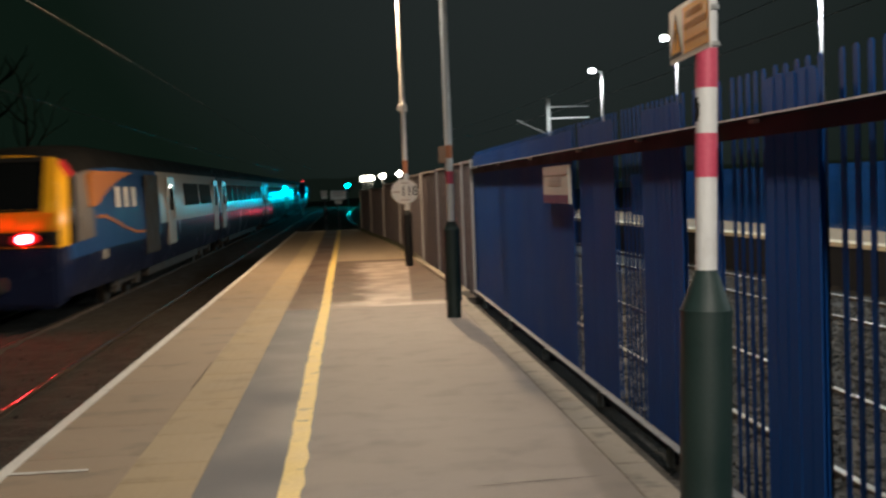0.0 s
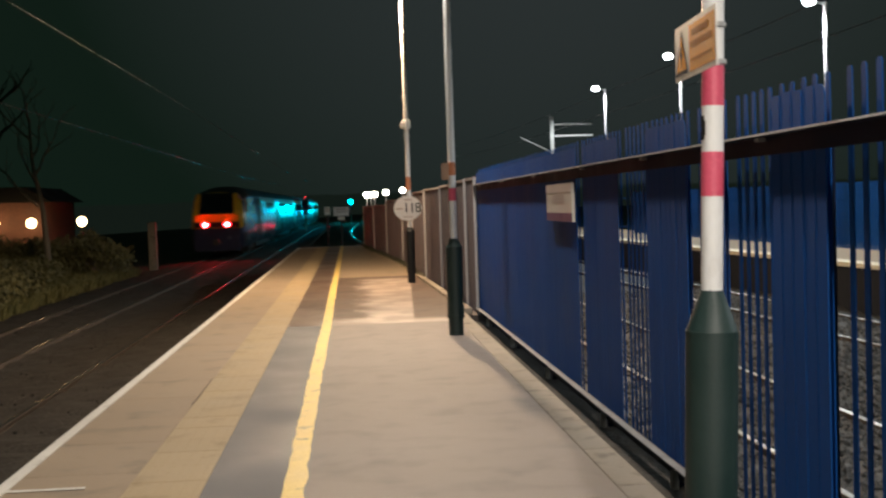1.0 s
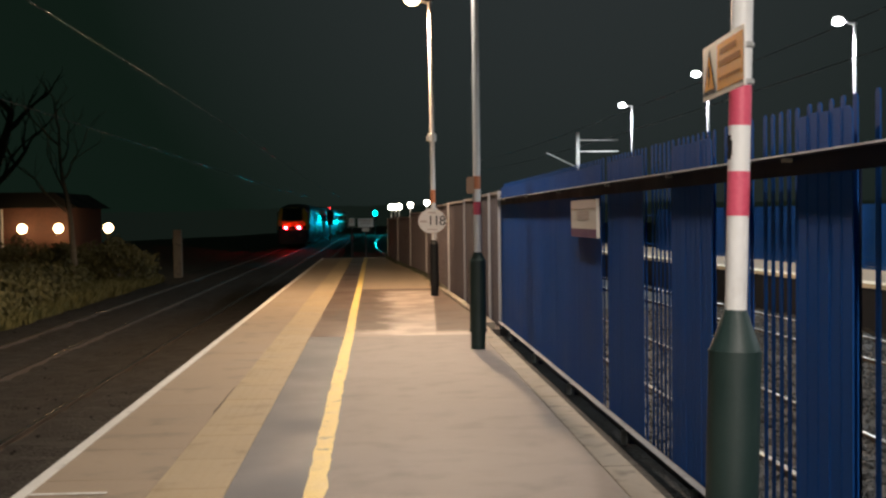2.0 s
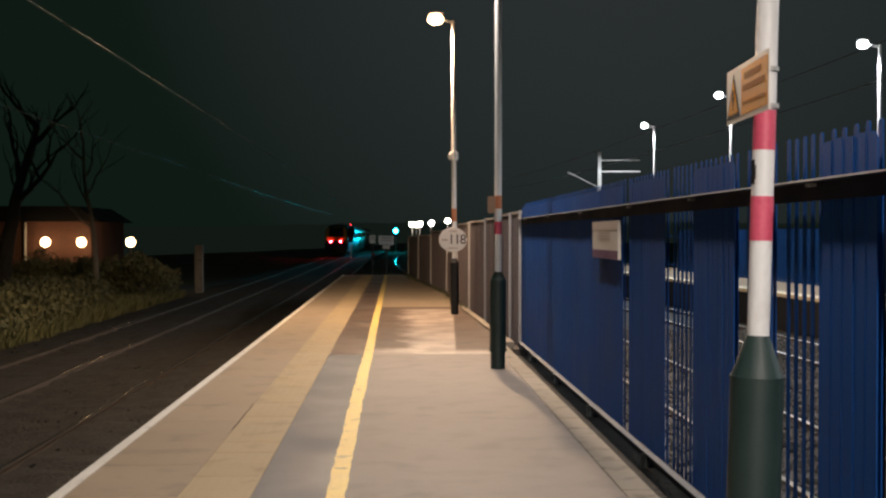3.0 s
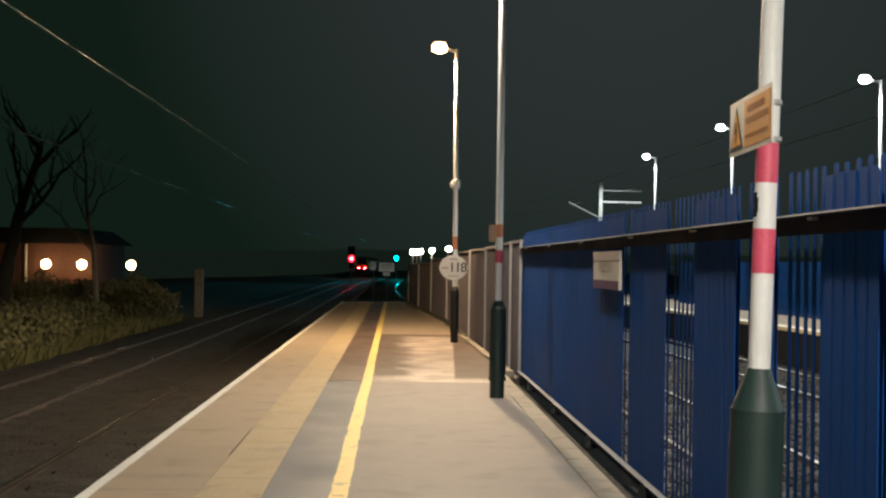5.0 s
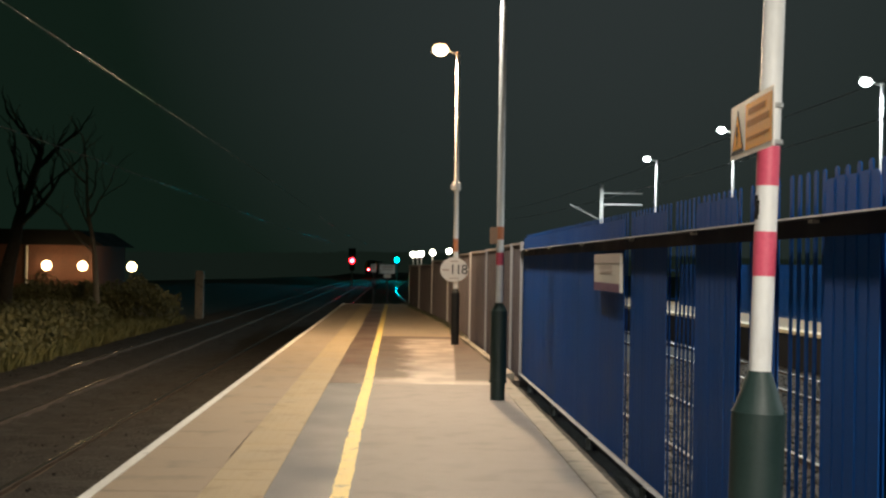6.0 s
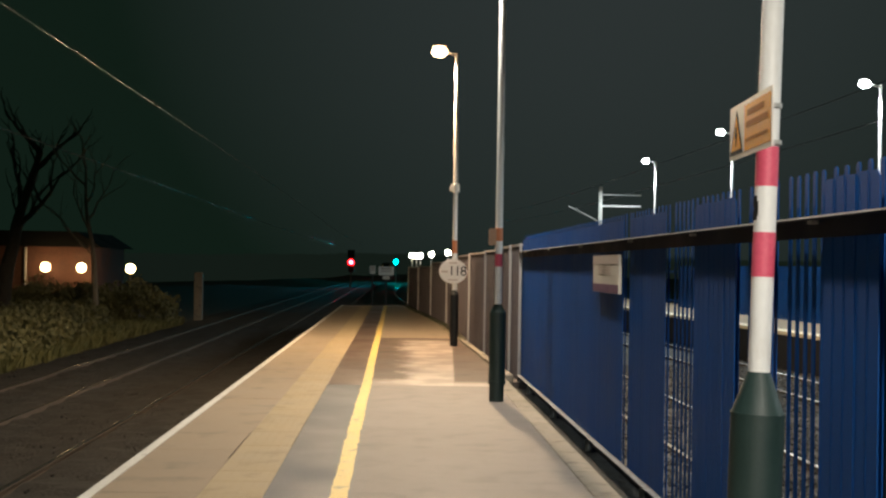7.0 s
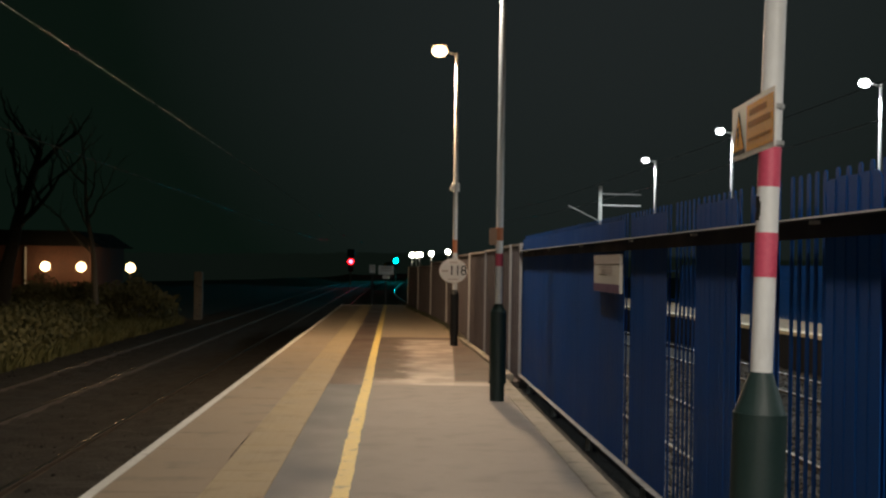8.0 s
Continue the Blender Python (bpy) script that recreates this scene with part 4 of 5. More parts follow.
def coach(train, y0, cab):
    """One coach from y0 forward; cab True gives the tail end with its driving cab at y0."""
    top = new("cab_coach" if cab else "coach")
    top.parent, top.matrix_basis = train, pose(0, y0, 0)
    nose = 4.6 if cab else 0.0
    sec = train_section(TRAIN_W, FLOOR, ROOF)
    kinds = ["train_navy", "train_blue", "train_white", "train_roof", "train_unlit"]
    stops = [nose, 10.7, COACH - 0.45] if cab else [0.0, COACH - 0.45]

    def band(j, i):
        h = (sec[i][1] + sec[(i + 1) % len(sec)][1]) / 2
        if i == len(sec) - 1 or h < 0.9:
            return 0
        if h > 3.2:
            return 3
        if cab and j == 0:
            return 1 if h > 1.3 else 0
        # Coaches past the cab coach take the darkened copy of the white band.
        return (2 if cab else 4) if h > 1.8 else 0
    b = bmesh.new()
    loft(b, [[(x, y, z) for x, z in sec] for y in stops], band)
    part("body", b, kinds, top, "white upper and navy lower coach body", smooth=True)
    for s in (-1, 1):
        wide = TRAIN_W / 2
        ends = [(15.7, 19.2), (19.6, 22.9)] if cab else [(3.0 + i * 2.55, 3.0 + i * 2.55 + 2.1) for i in range(8)]
        for a, c in ends:
            b = bmesh.new()
            box(b, -0.012, 0.012, -(c - a) / 2, (c - a) / 2, -0.37, 0.37)
            bevel(b, 0.01, 1)
            part("window", b, "dark_glass", top, "dark tinted window", m=pose(s * (wide - 0.022), (a + c) / 2, 2.50) @ pose(0, 0, 0, 0, s * -4, 0))
        for a in ((12.75, COACH - 1.6) if cab else (1.5, COACH - 1.6)):
            b = bmesh.new()
            box(b, -0.02, 0.02, -0.72, 0.72, -1.05, 0.95)
            bevel(b, 0.012, 1)
            d = part("door", b, "train_white", top, "grey-white plug door", m=pose(s * (wide - 0.006), a, 2.08))
            b = bmesh.new()
            box(b, s * 0.02 - 0.006, s * 0.02 + 0.006, -0.34, 0.34, -0.05, 0.72)
            bevel(b, 0.004, 1)
            part("door_window", b, "dark_glass", d, "dark door window")
            b = bmesh.new()
            tube(b, (s * 0.035, 0.5, -0.3), (s * 0.035, 0.5, 0.3), 0.015, 0.015, 8)
            part("grab_handle", b, "grey_steel", d)
    b = bmesh.new()
    box(b, -1.15, 1.15, nose + 5.0, COACH - 6.2, 0.28, 0.62)
    bevel(b, 0.04, 1)
    part("underframe", b, "train_under", top, "dark equipment boxes below the floor")
    b = bmesh.new()
    box(b, -1.1, 1.1, COACH - 0.46, COACH + 0.02, 0.8, 3.5)
    part("gangway", b, "train_under", top, "black folded gangway")
    bogie(top, nose + 2.2 if cab else 3.6)
    bogie(top, COACH - 3.8)
    return top


def cab_end(top):
    """The raked tail of the last coach: yellow front, black windscreen, lamp housing, blue and orange sides."""
    sec = train_section(TRAIN_W, FLOOR, ROOF)
    k = len(sec)

    def ring(y, scale_w, z_top, setback):
        out = []
        for x, z in sec:
            t = (z - FLOOR) / (ROOF - FLOOR)
            out.append((x * scale_w, y + setback * max(0.0, t - 0.50), FLOOR + t * (z_top - FLOOR)))
        return out
    rings = [ring(0.06, 0.84, 3.28, 1.6), ring(0.30, 0.94, 3.38, 1.6), ring(0.75, 0.975, 3.48, 1.4), ring(2.2, 0.995, 3.62, 0.8), ring(4.6, 1.0, ROOF, 0.0)]

    def band(j, i):
        h = (sec[i][1] + sec[(i + 1) % k][1]) / 2
        if i == k - 1 or h < 0.9:
            return 0
        if j == 0:
            return 1 if h > 1.6 else 0
        if h > 3.2:
            return 4 if j == 1 and h < 3.45 else 5
        if j == 1 and h > 1.8:
            return 6
        if h < 1.3:
            return 0
        return 7 if j == 2 and h > 1.6 else 2
    b = bmesh.new()
    loft(b, rings, band)
    part("cab_shell", b, ["train_navy", "train_yellow", "train_blue", "train_orange", "train_red", "train_roof", "dark_glass", "train_grey"], top, "blue cab end with dark quarter window and red roof corner", smooth=True)
    b = bmesh.new()
    box(b, -1.14, 1.14, -0.04, 0.30, 1.86, 2.30)
    bevel(b, 0.05)
    part("front_panel", b, "train_yellow", top, "yellow front panel")
    rake = Matrix(((1, 0, 0, 0), (0, 1, 0.62, -0.62 * 2.28), (0, 0, 1, 0), (0, 0, 0, 1)))
    for s in (-1, 1):
        b = bmesh.new()
        prism(b, [(s * 0.86, 2.2), (s * 1.15, 2.2), (s * 1.03, 3.30), (s * 0.80, 3.30)], -0.03, 0.14)
        bevel(b, 0.02)
        bmesh.ops.transform(b, matrix=rake, verts=b.verts[:])
        part("windscreen_pillar", b, "train_yellow", top, "yellow windscreen pillar")
    b = bmesh.new()
    prism(b, [(-0.90, 2.24), (0.90, 2.24), (0.83, 3.27), (-0.83, 3.27)], 0.0, 0.08)
    bmesh.ops.transform(b, matrix=rake, verts=b.verts[:])
    part("windscreen", b, "dark_glass", top, "large black raked windscreen")
    b = bmesh.new()
    box(b, -0.80, 0.80, -0.02, 0.10, 3.22, 3.32)
    bmesh.ops.transform(b, matrix=rake, verts=b.verts[:])
    part("windscreen_header", b, "black_paint", top, "black strip over the windscreen")
    b = bmesh.new()
    box(b, -1.16, 1.16, -0.10, 0.4, 0.40, 1.58)
    bevel(b, 0.08)
    part("front_skirt", b, "train_navy", top, "dark blue front skirt")
    b = bmesh.new()
    box(b, -1.12, 1.12, -0.07, 0.2, 1.59, 1.855)
    bevel(b, 0.04)
    cluster = part("lamp_housing", b, "black_paint", top, "black lamp housing across the front")
    b = bmesh.new()
    box(b, -1.13, 1.13, -0.08, 0.1, 1.572, 1.588)
    part("lower_trim", b, "train_yellow", top, "thin yellow trim line")
    for s in (-1, 1):
        b = bmesh.new()
        ball(b, (s * 0.535, -0.10, 1.735), (0.105, 0.045, 0.085), 16, 10)
        part("tail_lamp", b, "tail_red", cluster, "glowing red tail lamp", smooth=True)
        # Flat dim glow put round the lamp as its halo.
        b = bmesh.new()
        ball(b, (s * 0.535, -0.07, 1.735), (0.24, 0.03, 0.135), 16, 10)
        part("tail_halo", b, "tail_dim", cluster, "dim red lens round the lamp", smooth=True)
        b = bmesh.new()
        ball(b, (s * 0.86, -0.08, 1.735), (0.10, 0.03, 0.09), 16, 10)
        part("headlamp", b, "dark_glass", cluster, "unlit headlamp", smooth=True)
    b = bmesh.new()
    box(b, -0.16, 0.16, -0.35, 0.0, 0.72, 1.0)
    bevel(b, 0.03)
    part("coupler", b, "train_under", top, "dark coupler")
    for s in (-1, 1):
        wide = TRAIN_W / 2
        side = Matrix.Translation((s * (wide + 0.004), 0, 0)) @ pose(0, 0, 0, 0, 0, 90)
        b = bmesh.new()
        outline = [(1.9, 2.30), (2.0, 2.95), (2.3, 3.05), (4.4, 3.07), (6.75, 3.07), (5.8, 2.99), (4.9, 2.88), (3.9, 2.70), (3.1, 2.50), (2.5, 2.30)]
        prism(b, outline, -0.006 if s < 0 else -0.12, 0.12 if s < 0 else 0.006)
        part("orange_flash", b, "train_orange", top, "orange side flash", m=Matrix.Translation((s * (wide + 0.002), 0, 0)) @ Matrix(((0, 1, 0, 0), (1, 0, 0, 0), (0, 0, 1, 0), (0, 0, 0, 1))))
        b = bmesh.new()
        wave = [(2.5, 2.08), (3.3, 2.07), (4.4, 1.92), (5.6, 1.74), (6.8, 1.60), (8.1, 1.57)]
        prism(b, [(y, z + 0.035) for y, z in wave] + [(y, z - 0.03) for y, z in wave[::-1]], -0.005, 0.005)
        part("orange_line", b, "train_orange", top, "thin orange wave line", m=side)
        b = bmesh.new()
        box(b, -0.012, 0.012, -1.05, 1.05, -1.10, 1.0)
        bevel(b, 0.01, 1)
        part("cab_door", b, "train_under", top, "open dark cab doorway", m=pose(s * (wide + 0.002), 9.3, 2.05))
        for i in range(3):
            b = bmesh.new()
            box(b, -0.006, 0.006, -0.22, 0.22, -0.24, 0.24)
            part("marking_bar", b, "sign_white", top, m=pose(s * (wide - 0.002), 4.75 + i * 0.98, 2.48) @ pose(0, 0, 0, 0, s * -2, 0))
        b = bmesh.new()
        box(b, -0.006, 0.006, -0.16, 0.16, -0.10, 0.10)
        part("number_bar", b, "train_white", top, m=pose(s * (wide + 0.002), 3.1, 1.25))
    return top


def build_train():
    train = thing("train", "departing passenger train in blue and white with red tail lamps", "train", pose(-6.67, 20, RAIL_Z))
    for i in range(5):
        c = coach(train, i * COACH, i == 0)
        if i == 0:
            cab_end(c)
    return train


# ---------------------------------------------------------------- across the tracks on the far side of the blue fence
def far_platform():
    slope = -0.05

    def at(u, v):
        """u metres back from its edge, at distance v."""
        return (10.2 + slope * (v - 30) + u, v)
    bm = bmesh.new()
    (x0, y0), (x1, y1) = at(0, 6), at(0, 95)
    d = Vector((x1 - x0, y1 - y0, 0))
    m = Matrix.Translation((x0, y0, 0)) @ d.to_track_quat("Y", "Z").to_matrix().to_4x4()
    prism(bm, [(0.08, BED_Z - 0.2), (0.08, -0.1), (0, -0.1), (0, -0.004), (4.0, -0.004), (4.0, BED_Z - 0.2)], 0, d.length)
    top = solid("far_platform", bm, "dark_wall", "opposite platform with pale lit edge", "platform", kind="structure", m=m)
    bm = bmesh.new()
    box(bm, -0.01, 0.45, 0, d.length, -0.09, 0.004)
    part("edge_coping", bm, "cream_edge", top, "pale cream platform edge")
    bm = bmesh.new()
    box(bm, 0.454, 3.98, 0, d.length, -0.05, 0.002)
    part("surface", bm, "coping", top, "pale asphalt surface")
    fence = thing("palisade_fence", "blue palisade fence behind the opposite platform", "fence", m @ pose(2.9, 0, 0))
    b = bmesh.new()
    box(b, -0.003, 0.003, -0.05, 0.05, 0.0, 1.75)
    me = mesh_of("pale", b, "blue_paint")
    for i in range(290):
        o = new("pale", me)
        o.parent, o.matrix_basis = fence, pose(0, 6 + i * 0.125, 0)
    b = bmesh.new()
    for z in (0.25, 1.5):
        box(b, 0.004, 0.05, 5, 45, z - 0.025, z + 0.025)
    part("rail", b, "blue_paint", fence)
    for x, y in ((13.9, 7.3), (13.3, 18.3), (12.68, 29.3), (12.0, 40.2), (11.8, 51.4)):
        t = lamp_column("lamp_post", x, y, 0.0, [(1.7, 1.95, "orange_band")], "lamp_cool", 0.085, 0.055, 6.5, (1.0, 1.1), "white lamp post with cold white lantern on the opposite platform", group="opposite platform lamps", arm=-0.55)
        spot("far_platform_light", (x - 0.45, y, 6.30), (x - 1.2, y, 0), 1500, COOL, 152)
        t["label"] = "white lamp post with cold white lantern on the opposite platform"


def gantry():
    top = thing("catenary_mast", "pale steel catenary mast with two cantilever arms", "mast", pose(9.95, 55.1, 0))
    b = bmesh.new()
    box(b, -0.08, 0.08, -0.08, 0.08, BED_Z, 5.6)
    part("mast", b, "grey_steel", top)
    for z in (4.65, 5.2):
        b = bmesh.new()
        box(b, 0.07, 2.0, -0.03, 0.03, z - 0.03, z + 0.03)
        part("arm", b, "grey_steel", top)
    b = bmesh.new()
    tube(b, (-1.7, -1, 4.55), (0, 0, 3.85), 0.025)
    part("stay", b, "grey_steel", top)


def wire(name, pts, r, label):
    cu = bpy.data.curves.new(name, "CURVE")
    cu.dimensions, cu.bevel_depth, cu.bevel_resolution = "3D", r, 2
    sp = cu.splines.new("POLY")
    sp.points.add(len(pts) - 1)
    for p, c in zip(sp.points, pts):
        p.co = (*c, 1)
    cu.materials.append(mats["wire_metal"])
    return tagged(new(name, cu), label, "wire", group="overhead wires")


def wires():
    for x, z, r in ((-3.44, 3.69, 0.005), (-6.67, 3.71, 0.009)):
        wire("contact_wire", [(x + 0.15 * math.sin(y / 16), y, z - 0.0022 * (y - 12) + 0.00002 * (y - 12) ** 2) for y in np.arange(2, 120, 3.0)], r, "thin overhead contact wire above the track")


def far_wires():
    for x, z in ((9.3, 4.42), (9.3, 5.15)):
        wire("contact_wire", [(x - 0.02 * (y - 20) + 0.1 * math.sin(y / 9), y, z + 0.0003 * (y - 40) ** 2) for y in np.arange(8, 90, 4.0)], 0.010, "thin overhead wire above the far track")


def soil_bank():
    """Dark washed-out soil heaped along the foot of the brown fence."""
    bm = bmesh.new()
    prev = None
    for (xa, ya, _), (xb, yb, _) in zip(BROWN_LINE[4:], BROWN_LINE[5:]):
        n = int((yb - ya) / 0.12)
        for i in range(n):
            y = ya + (yb - ya) * i / n
            x = xa + (xb - xa) * i / n - 0.01
            w = 0.11 + 0.09 * noise.noise((1.0, y * 0.9, 5.0)) + 0.05 * noise.noise((3.0, y * 3.1, 5.0))
            k = 0.07 + 0.05 * noise.noise((8.0, y * 1.7, 5.0))
            cur = [bm.verts.new((x - w * u, y, 0.006 + k * (1 - u * u) * (0.8 + 0.3 * noise.noise((u * 4, y * 6, 2.0))) - 0.012 * u)) for u in (0.0, 0.25, 0.5, 0.75, 1.0)]
            if prev:
                for j in range(4):
                    bm.faces.new((prev[j], prev[j + 1], cur[j + 1], cur[j]))
            prev = cur
    solid("soil_bank", bm, "earth", "dark soil heaped along the foot of the brown fence", "soil", kind="stuff")


def weeds():
    """Low weeds and dirt gathered along the foot of the brown fence."""
    line = [(x - 0.06, y) for x, y, _ in BROWN_LINE[4:]]

    def spots(r):
        i = r.randrange(len(line) - 1)
        u = r.random()
        (x0, y0), (x1, y1) = line[i], line[i + 1]
        return x0 + (x1 - x0) * u - abs(r.gauss(0, 0.07)) - 0.02, y0 + (y1 - y0) * u, 0.02
    tuft_field("weeds", "leaf", spots, "low dark weeds along the foot of the brown fence", "weeds", 0.055, 12, 260)


# ---------------------------------------------------------------- left side: verge, hedge, trees and house lights
def tuft_field(name, material, spots, label, category, size, seed, count):
    rnd = random.Random(seed)
    bm = bmesh.new()
    for _ in range(count):
        x, y, z = spots(rnd)
        for _ in range(3):
            a, lean, hgt, w = rnd.uniform(0, math.tau), rnd.uniform(0.1, 0.7), size * rnd.uniform(0.5, 1.3), size * 0.06
            c, s = math.cos(a), math.sin(a)
            p = Vector((x + rnd.uniform(-0.1, 0.1), y + rnd.uniform(-0.1, 0.1), z))
            v = [bm.verts.new(p + Vector((-s * w, c * w, 0))), bm.verts.new(p + Vector((s * w, -c * w, 0))), bm.verts.new(p + Vector((c * lean * hgt * 0.4 + s * w, s * lean * hgt * 0.4 - c * w, hgt * 0.6))), bm.verts.new(p + Vector((c * lean * hgt, s * lean * hgt, hgt)))]
            bm.faces.new((v[0], v[1], v[2])), bm.faces.new((v[0], v[2], v[3]))
    return solid(name, bm, material, label, category, kind="stuff")


def verge():
    tuft_field("grass_verge", "grass", lambda r: (r.uniform(-13.5, -8.9), r.uniform(22, 48), -1.15), "rough yellowish grass on the railway verge", "grass", 0.38, 4, 12000)


def hedge(x, y, w, d, h, seed):
    rnd = random.Random(seed)
    bm = bmesh.new()
    for _ in range(3600):
        u, v, q = rnd.uniform(-1, 1), rnd.uniform(-1, 1), rnd.random() ** 0.6
        top_h = h * (0.75 + 0.35 * noise.noise((x + u * w, y + v * d, seed)))
        p = Vector((u * w, v * d, q * top_h * (1 - 0.3 * abs(u))))
        a, b2 = rnd.uniform(0, math.tau), rnd.uniform(-0.8, 0.8)
        m = Matrix.Translation(p) @ Euler((b2, a, rnd.uniform(0, 6))).to_matrix().to_4x4()
        s = rnd.uniform(0.06, 0.14)
        vs = [bm.verts.new(m @ Vector(c)) for c in ((0, 0, 0), (s * 0.5, 0, s * 0.6), (0, 0, s * 1.3), (-s * 0.5, 0, s * 0.6))]
        bm.faces.new(vs)
    return solid("hedge", bm, "hedge_leaf", "dark overgrown hedge beside the tracks", "hedge", kind="stuff", m=pose(x, y, -1.0))


def bare_tree(x, y, h, r, seed, bark="bark", label="leafless tree with a pale trunk behind the verge"):
    rnd = random.Random(seed)
    top = thing("bare_tree", label, "tree", pose(x, y, -0.9), group="trees beside the line")
    b = bmesh.new()
    p, d = Vector((0, 0, 0)), Vector((0.02, 0, 1)).normalized()
    steps = 9
    trunk_pts = []
    for i in range(steps):
        q = p + d * h * 0.75 / steps
        tube(b, p, q, r * (1 - i / steps * 0.7), r * (1 - (i + 1) / steps * 0.7), 9)
        trunk_pts.append(q)
        p, d = q, (d + Vector((rnd.uniform(-0.12, 0.12), rnd.uniform(-0.1, 0.1), 0))).normalized()
    part("trunk", b, bark, top, smooth=True)

    def limb(b_twigs, p, d, length, rad, level):
        for i in range(4):
            q = p + d * length / 4
            tube(b_twigs, p, q, rad * (1 - i * 0.18), rad * (1 - (i + 1) * 0.18), 5)
            p, d = q, (d + Vector((rnd.uniform(-0.3, 0.3), rnd.uniform(-0.3, 0.3), rnd.uniform(-0.05, 0.25)))).normalized()
            if level < 2 and i > 0:
                limb(b_twigs, p, (d + Vector((rnd.uniform(-0.9, 0.9), rnd.uniform(-0.9, 0.9), rnd.uniform(-0.1, 0.5)))).normalized(), length * 0.55, rad * 0.45, level + 1)
    for i, q in enumerate(trunk_pts[3:]):
        a = rnd.uniform(0, math.tau)
        b_twigs = bmesh.new()
        limb(b_twigs, q, Vector((math.cos(a) * 0.8, math.sin(a) * 0.8, 0.7)).normalized(), h * 0.3 * (1 - i * 0.08), r * 0.4, 0)
        part("limb", b_twigs, bark, top)
    return top


def left_side():
    verge()
    for i, (x, y) in enumerate(((-10.6, 30), (-11.0, 34), (-11.8, 38), (-12.3, 42), (-13.2, 31), (-14.2, 35), (-15.2, 39), (-13.6, 44))):
        hedge(x, y, 1.5, 2.6, 1.25, 20 + i)
    for i, (x, y) in enumerate(((-10.4, 46), (-12.4, 47), (-14.6, 47), (-17.0, 46))):
        hedge(x, y, 1.6, 1.2, 2.1, 40 + i)
    bare_tree(-11.45, 44.0, 8.0, 0.14, 3)
    bare_tree(-14.62, 43.0, 9.0, 0.34, 5, "bark_dark", "tall leafless tree, its thick trunk coloured as a dark silhouette")
    # a low house with three lit lamps
    top = thing("house", "dark red brick house with glowing outside lamps", "house", pose(-15.6, 52, -0.75))
    b = bmesh.new()
    box(b, -6.0, 1.9, 0.4, 6, -0.5, 2.9)
    part("wall", b, "house_brick", top)
    b = bmesh.new()
    prism(b, [(-6.5, 2.9), (2.3, 2.9), (1.2, 3.6), (-5.5, 3.6)], 0.0, 6.4)
    part("roof", b, "train_roof", top, "dark roof")
    b = bmesh.new()
    tube(b, (-1.18, 0.32, -0.5), (-1.18, 0.32, 2.85), 0.06, 0.06, 10)
    part("downpipe", b, "grey_steel", top, "pale drainpipe")
    for x in (-15.75, -14.15, -11.95):
        data = bpy.data.lights.new("house_light", "POINT")
        data.energy, data.color, data.shadow_soft_size = 36, (1.0, 0.62, 0.30), 0.2
        new("house_light", data).matrix_world = pose(x, 51.45, 1.22)
        t = thing("wall_lamp", "round glowing outside lamp beside the brick house", "lamp", pose(x * 1.0, 52.0, 1.22), group="house lamps")
        b = bmesh.new()
        ball(b, (0, -0.1, 0), (0.22, 0.16, 0.22), 16, 10)
        part("globe", b, "lamp_house", t, smooth=True)
        b = bmesh.new()
        if x < -13:
            tube(b, (0, -0.1, 0.15), (0, 0.5, 0.2), 0.04)
            part("bracket", b, "black_paint", t)
        else:
            tube(b, (0, -0.1, -2.4), (0, -0.1, -0.15), 0.045)
            part("lamp_post", b, "black_paint", t, "dark slim post")
    t = thing("marker_post", "short pale concrete marker post by the track", "post", pose(-8.9, 52.0, -1.1))
    b = bmesh.new()
    box(b, -0.18, 0.18, -0.15, 0.15, 0, 2.2)
    bevel(b, 0.03)
    part("body", b, "edge_concrete", t)


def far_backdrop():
    """An added backdrop whose faint emission lifts the black distance toward the sky's tone."""
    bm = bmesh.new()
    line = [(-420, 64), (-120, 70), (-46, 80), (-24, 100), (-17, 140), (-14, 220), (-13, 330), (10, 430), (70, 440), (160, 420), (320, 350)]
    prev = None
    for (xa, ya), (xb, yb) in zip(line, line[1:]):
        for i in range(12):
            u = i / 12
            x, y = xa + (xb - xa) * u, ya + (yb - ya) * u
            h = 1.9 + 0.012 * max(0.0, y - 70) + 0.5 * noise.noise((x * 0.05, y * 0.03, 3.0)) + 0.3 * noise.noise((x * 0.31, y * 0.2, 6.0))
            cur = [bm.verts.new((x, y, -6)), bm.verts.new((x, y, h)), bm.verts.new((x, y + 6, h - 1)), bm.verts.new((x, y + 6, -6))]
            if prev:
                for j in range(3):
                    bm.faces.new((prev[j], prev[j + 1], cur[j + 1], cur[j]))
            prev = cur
    solid("backdrop", bm, "night_distance", "faintly glowing backdrop added to lift the dark distance", "backdrop", kind="structure")


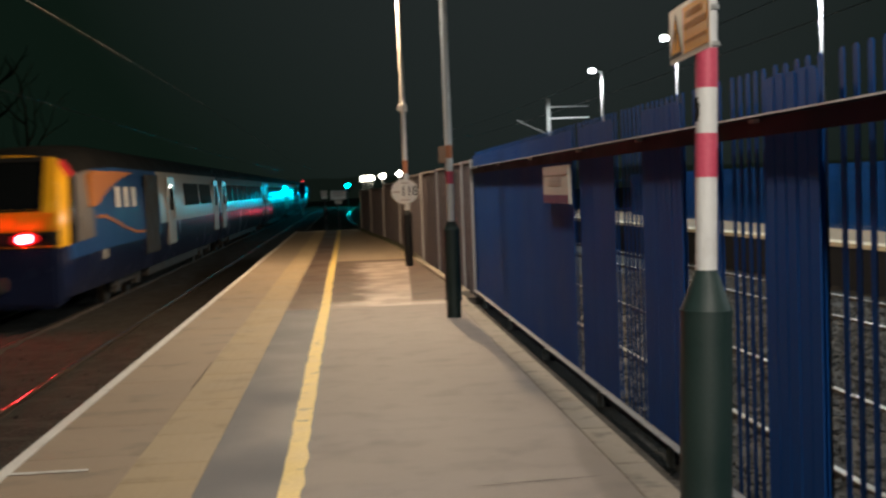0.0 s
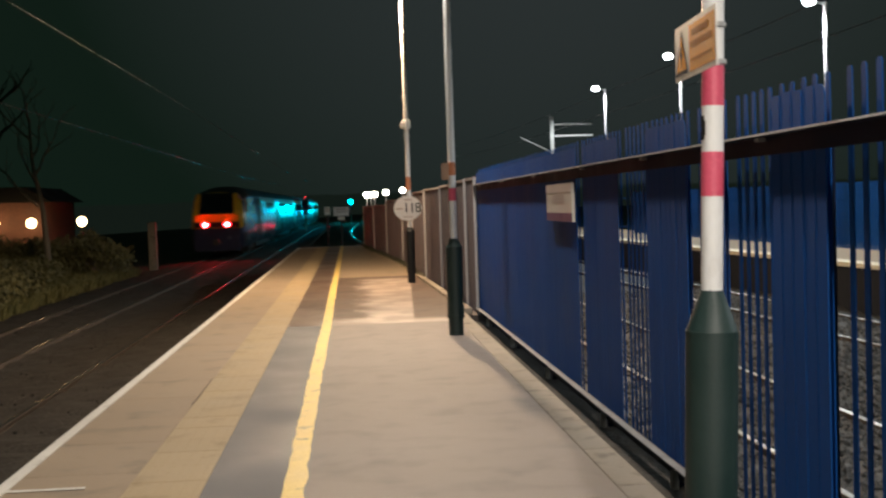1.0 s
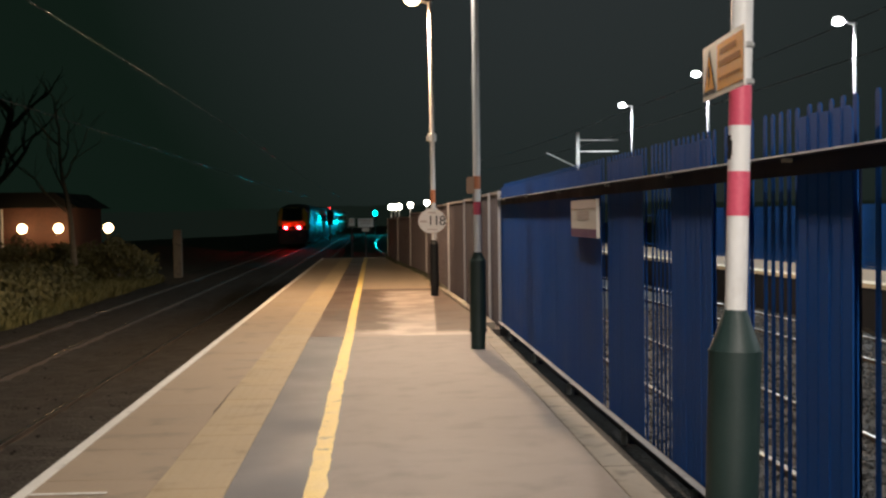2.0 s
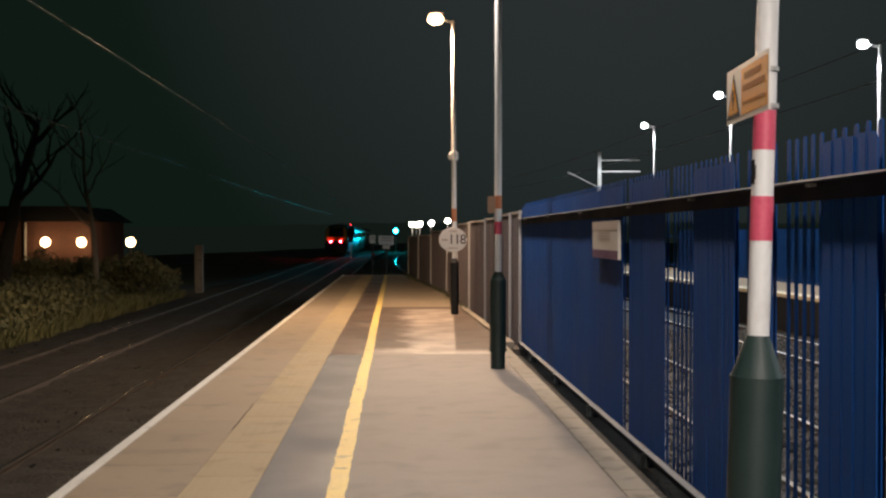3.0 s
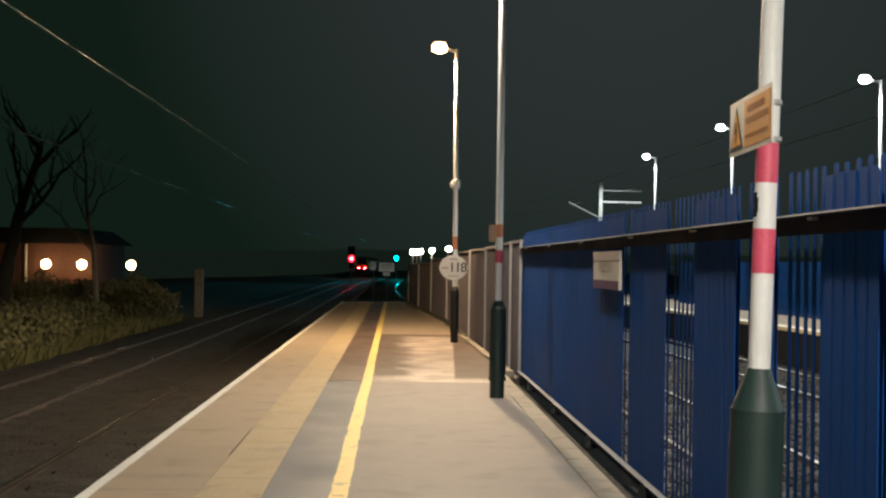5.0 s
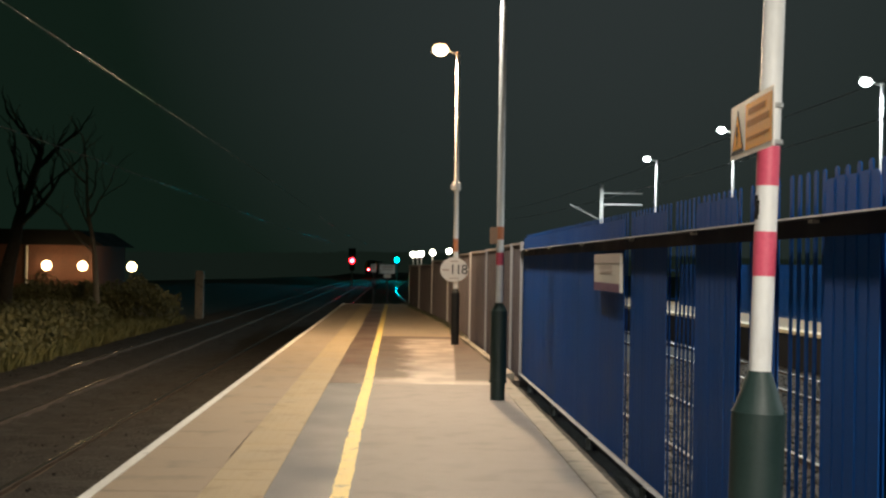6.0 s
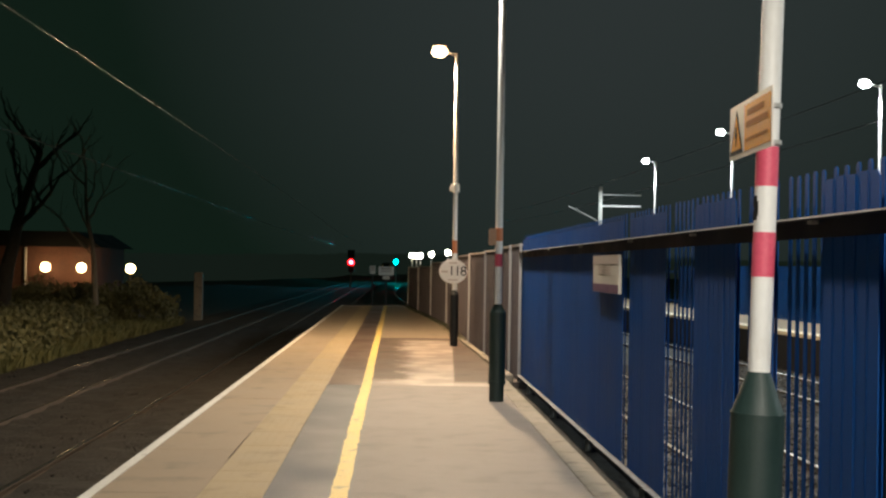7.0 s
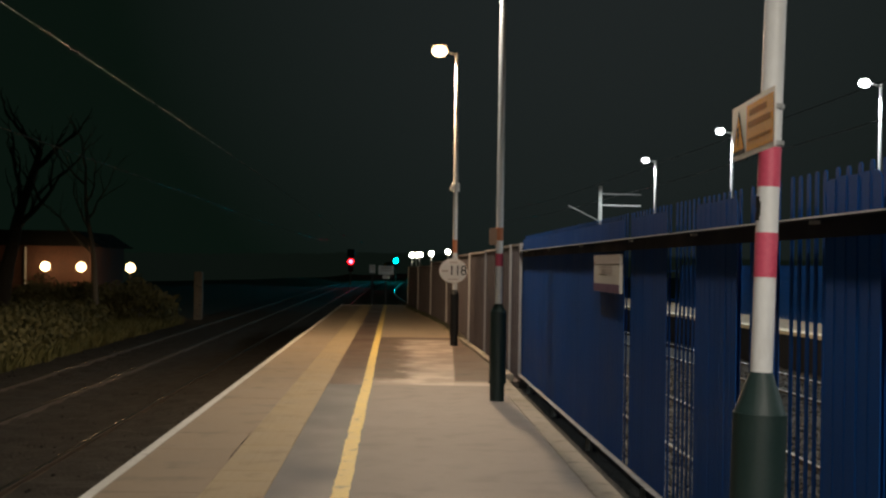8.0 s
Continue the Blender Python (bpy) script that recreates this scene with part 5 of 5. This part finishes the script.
def distance():
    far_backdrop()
    for x, y, z in ((1.03, 70, 2.19), (1.45, 78, 2.26), (1.52, 70, 2.22), (2.22, 70, 2.30), (3.24, 70, 2.42)):
        t = thing("distant_lamp", "distant glowing lamp post beyond the platform", "lamp", pose(x, y, z), group="distant lamps")
        b = bmesh.new()
        ball(b, (0, 0, 0), (0.17, 0.15, 0.16), 16, 10)
        part("globe", b, "lamp_far", t, smooth=True)
        b = bmesh.new()
        tube(b, (0, 0.1, -3.4), (0, 0.1, 0), 0.035)
        part("post", b, "grey_steel", t)


ground()
stones("ballast_stones", "ballast", 2.0, 9.9, 5.0, 30.0, BED_Z + 0.10, 14000, 0.05, 41, "loose grey ballast stones behind the blue fence")
stones("ballast_stones", "ballast_dark", -8.8, -2.2, 5.0, 40.0, BED_Z + 0.09, 2500, 0.024, 42, "loose ballast stones between the rails, toned down like their bed")
tracks()
platform()
blue_fence()
brown_fence()
platform_lamps()
warning_sign()
number_sign()
notice()
far_signs()
green = signal("signal_green", 0.10, 200.0, 2.30, "signal_green", 0.42, "railway signal showing a green light", BED_Z - 0.5)
red = signal("signal_red", -4.90, 126.0, 1.86, "signal_red", 0.36, "railway signal that turns to red after the train", BED_Z)
train = build_train()
spot("signal_beam", (0.10, 199.6, 2.30), (-14.0, 60.0, 1.6), 21000, (0.0, 0.70, 1.0), 9, 0.15)
ground_signal()
far_platform()
gantry()
wires()
far_wires()
soil_bank()
weeds()
left_side()
distance()


def lens_hider(sig):
    """An added dark flap that hides the always-glowing lens until the signal turns to red."""
    b = bmesh.new()
    box(b, -0.40, 0.40, -0.30, -0.28, -0.42, 0.42)
    return part("shutter", b, "black_paint", sig, "added black flap hiding the glowing lens")


shutter = lens_hider(red)


def motions():
    rows = [(t, 22.2 + 35.3 * t) for t in (0.0, 0.5, 1.0, 1.5, 2.2, 3.0, 3.8, 4.5, 5.2, 5.6, 6.0)] + [(6.5, 263.0), (7.0, 282.0), (8.0, 316.0)]
    walk(train, [(t, pose(-6.67 + bend(y)[0], y, RAIL_Z + bend(y)[1])) for t, y in rows])
    # The added flap lifts so that the lens seems to switch on.
    walk(shutter, [(0.0, pose(0, 0, 0)), (4.47, pose(0, 0, 0)), (4.57, pose(0, 0, 0.95)), (8.0, pose(0, 0, 0.95))])


motions()
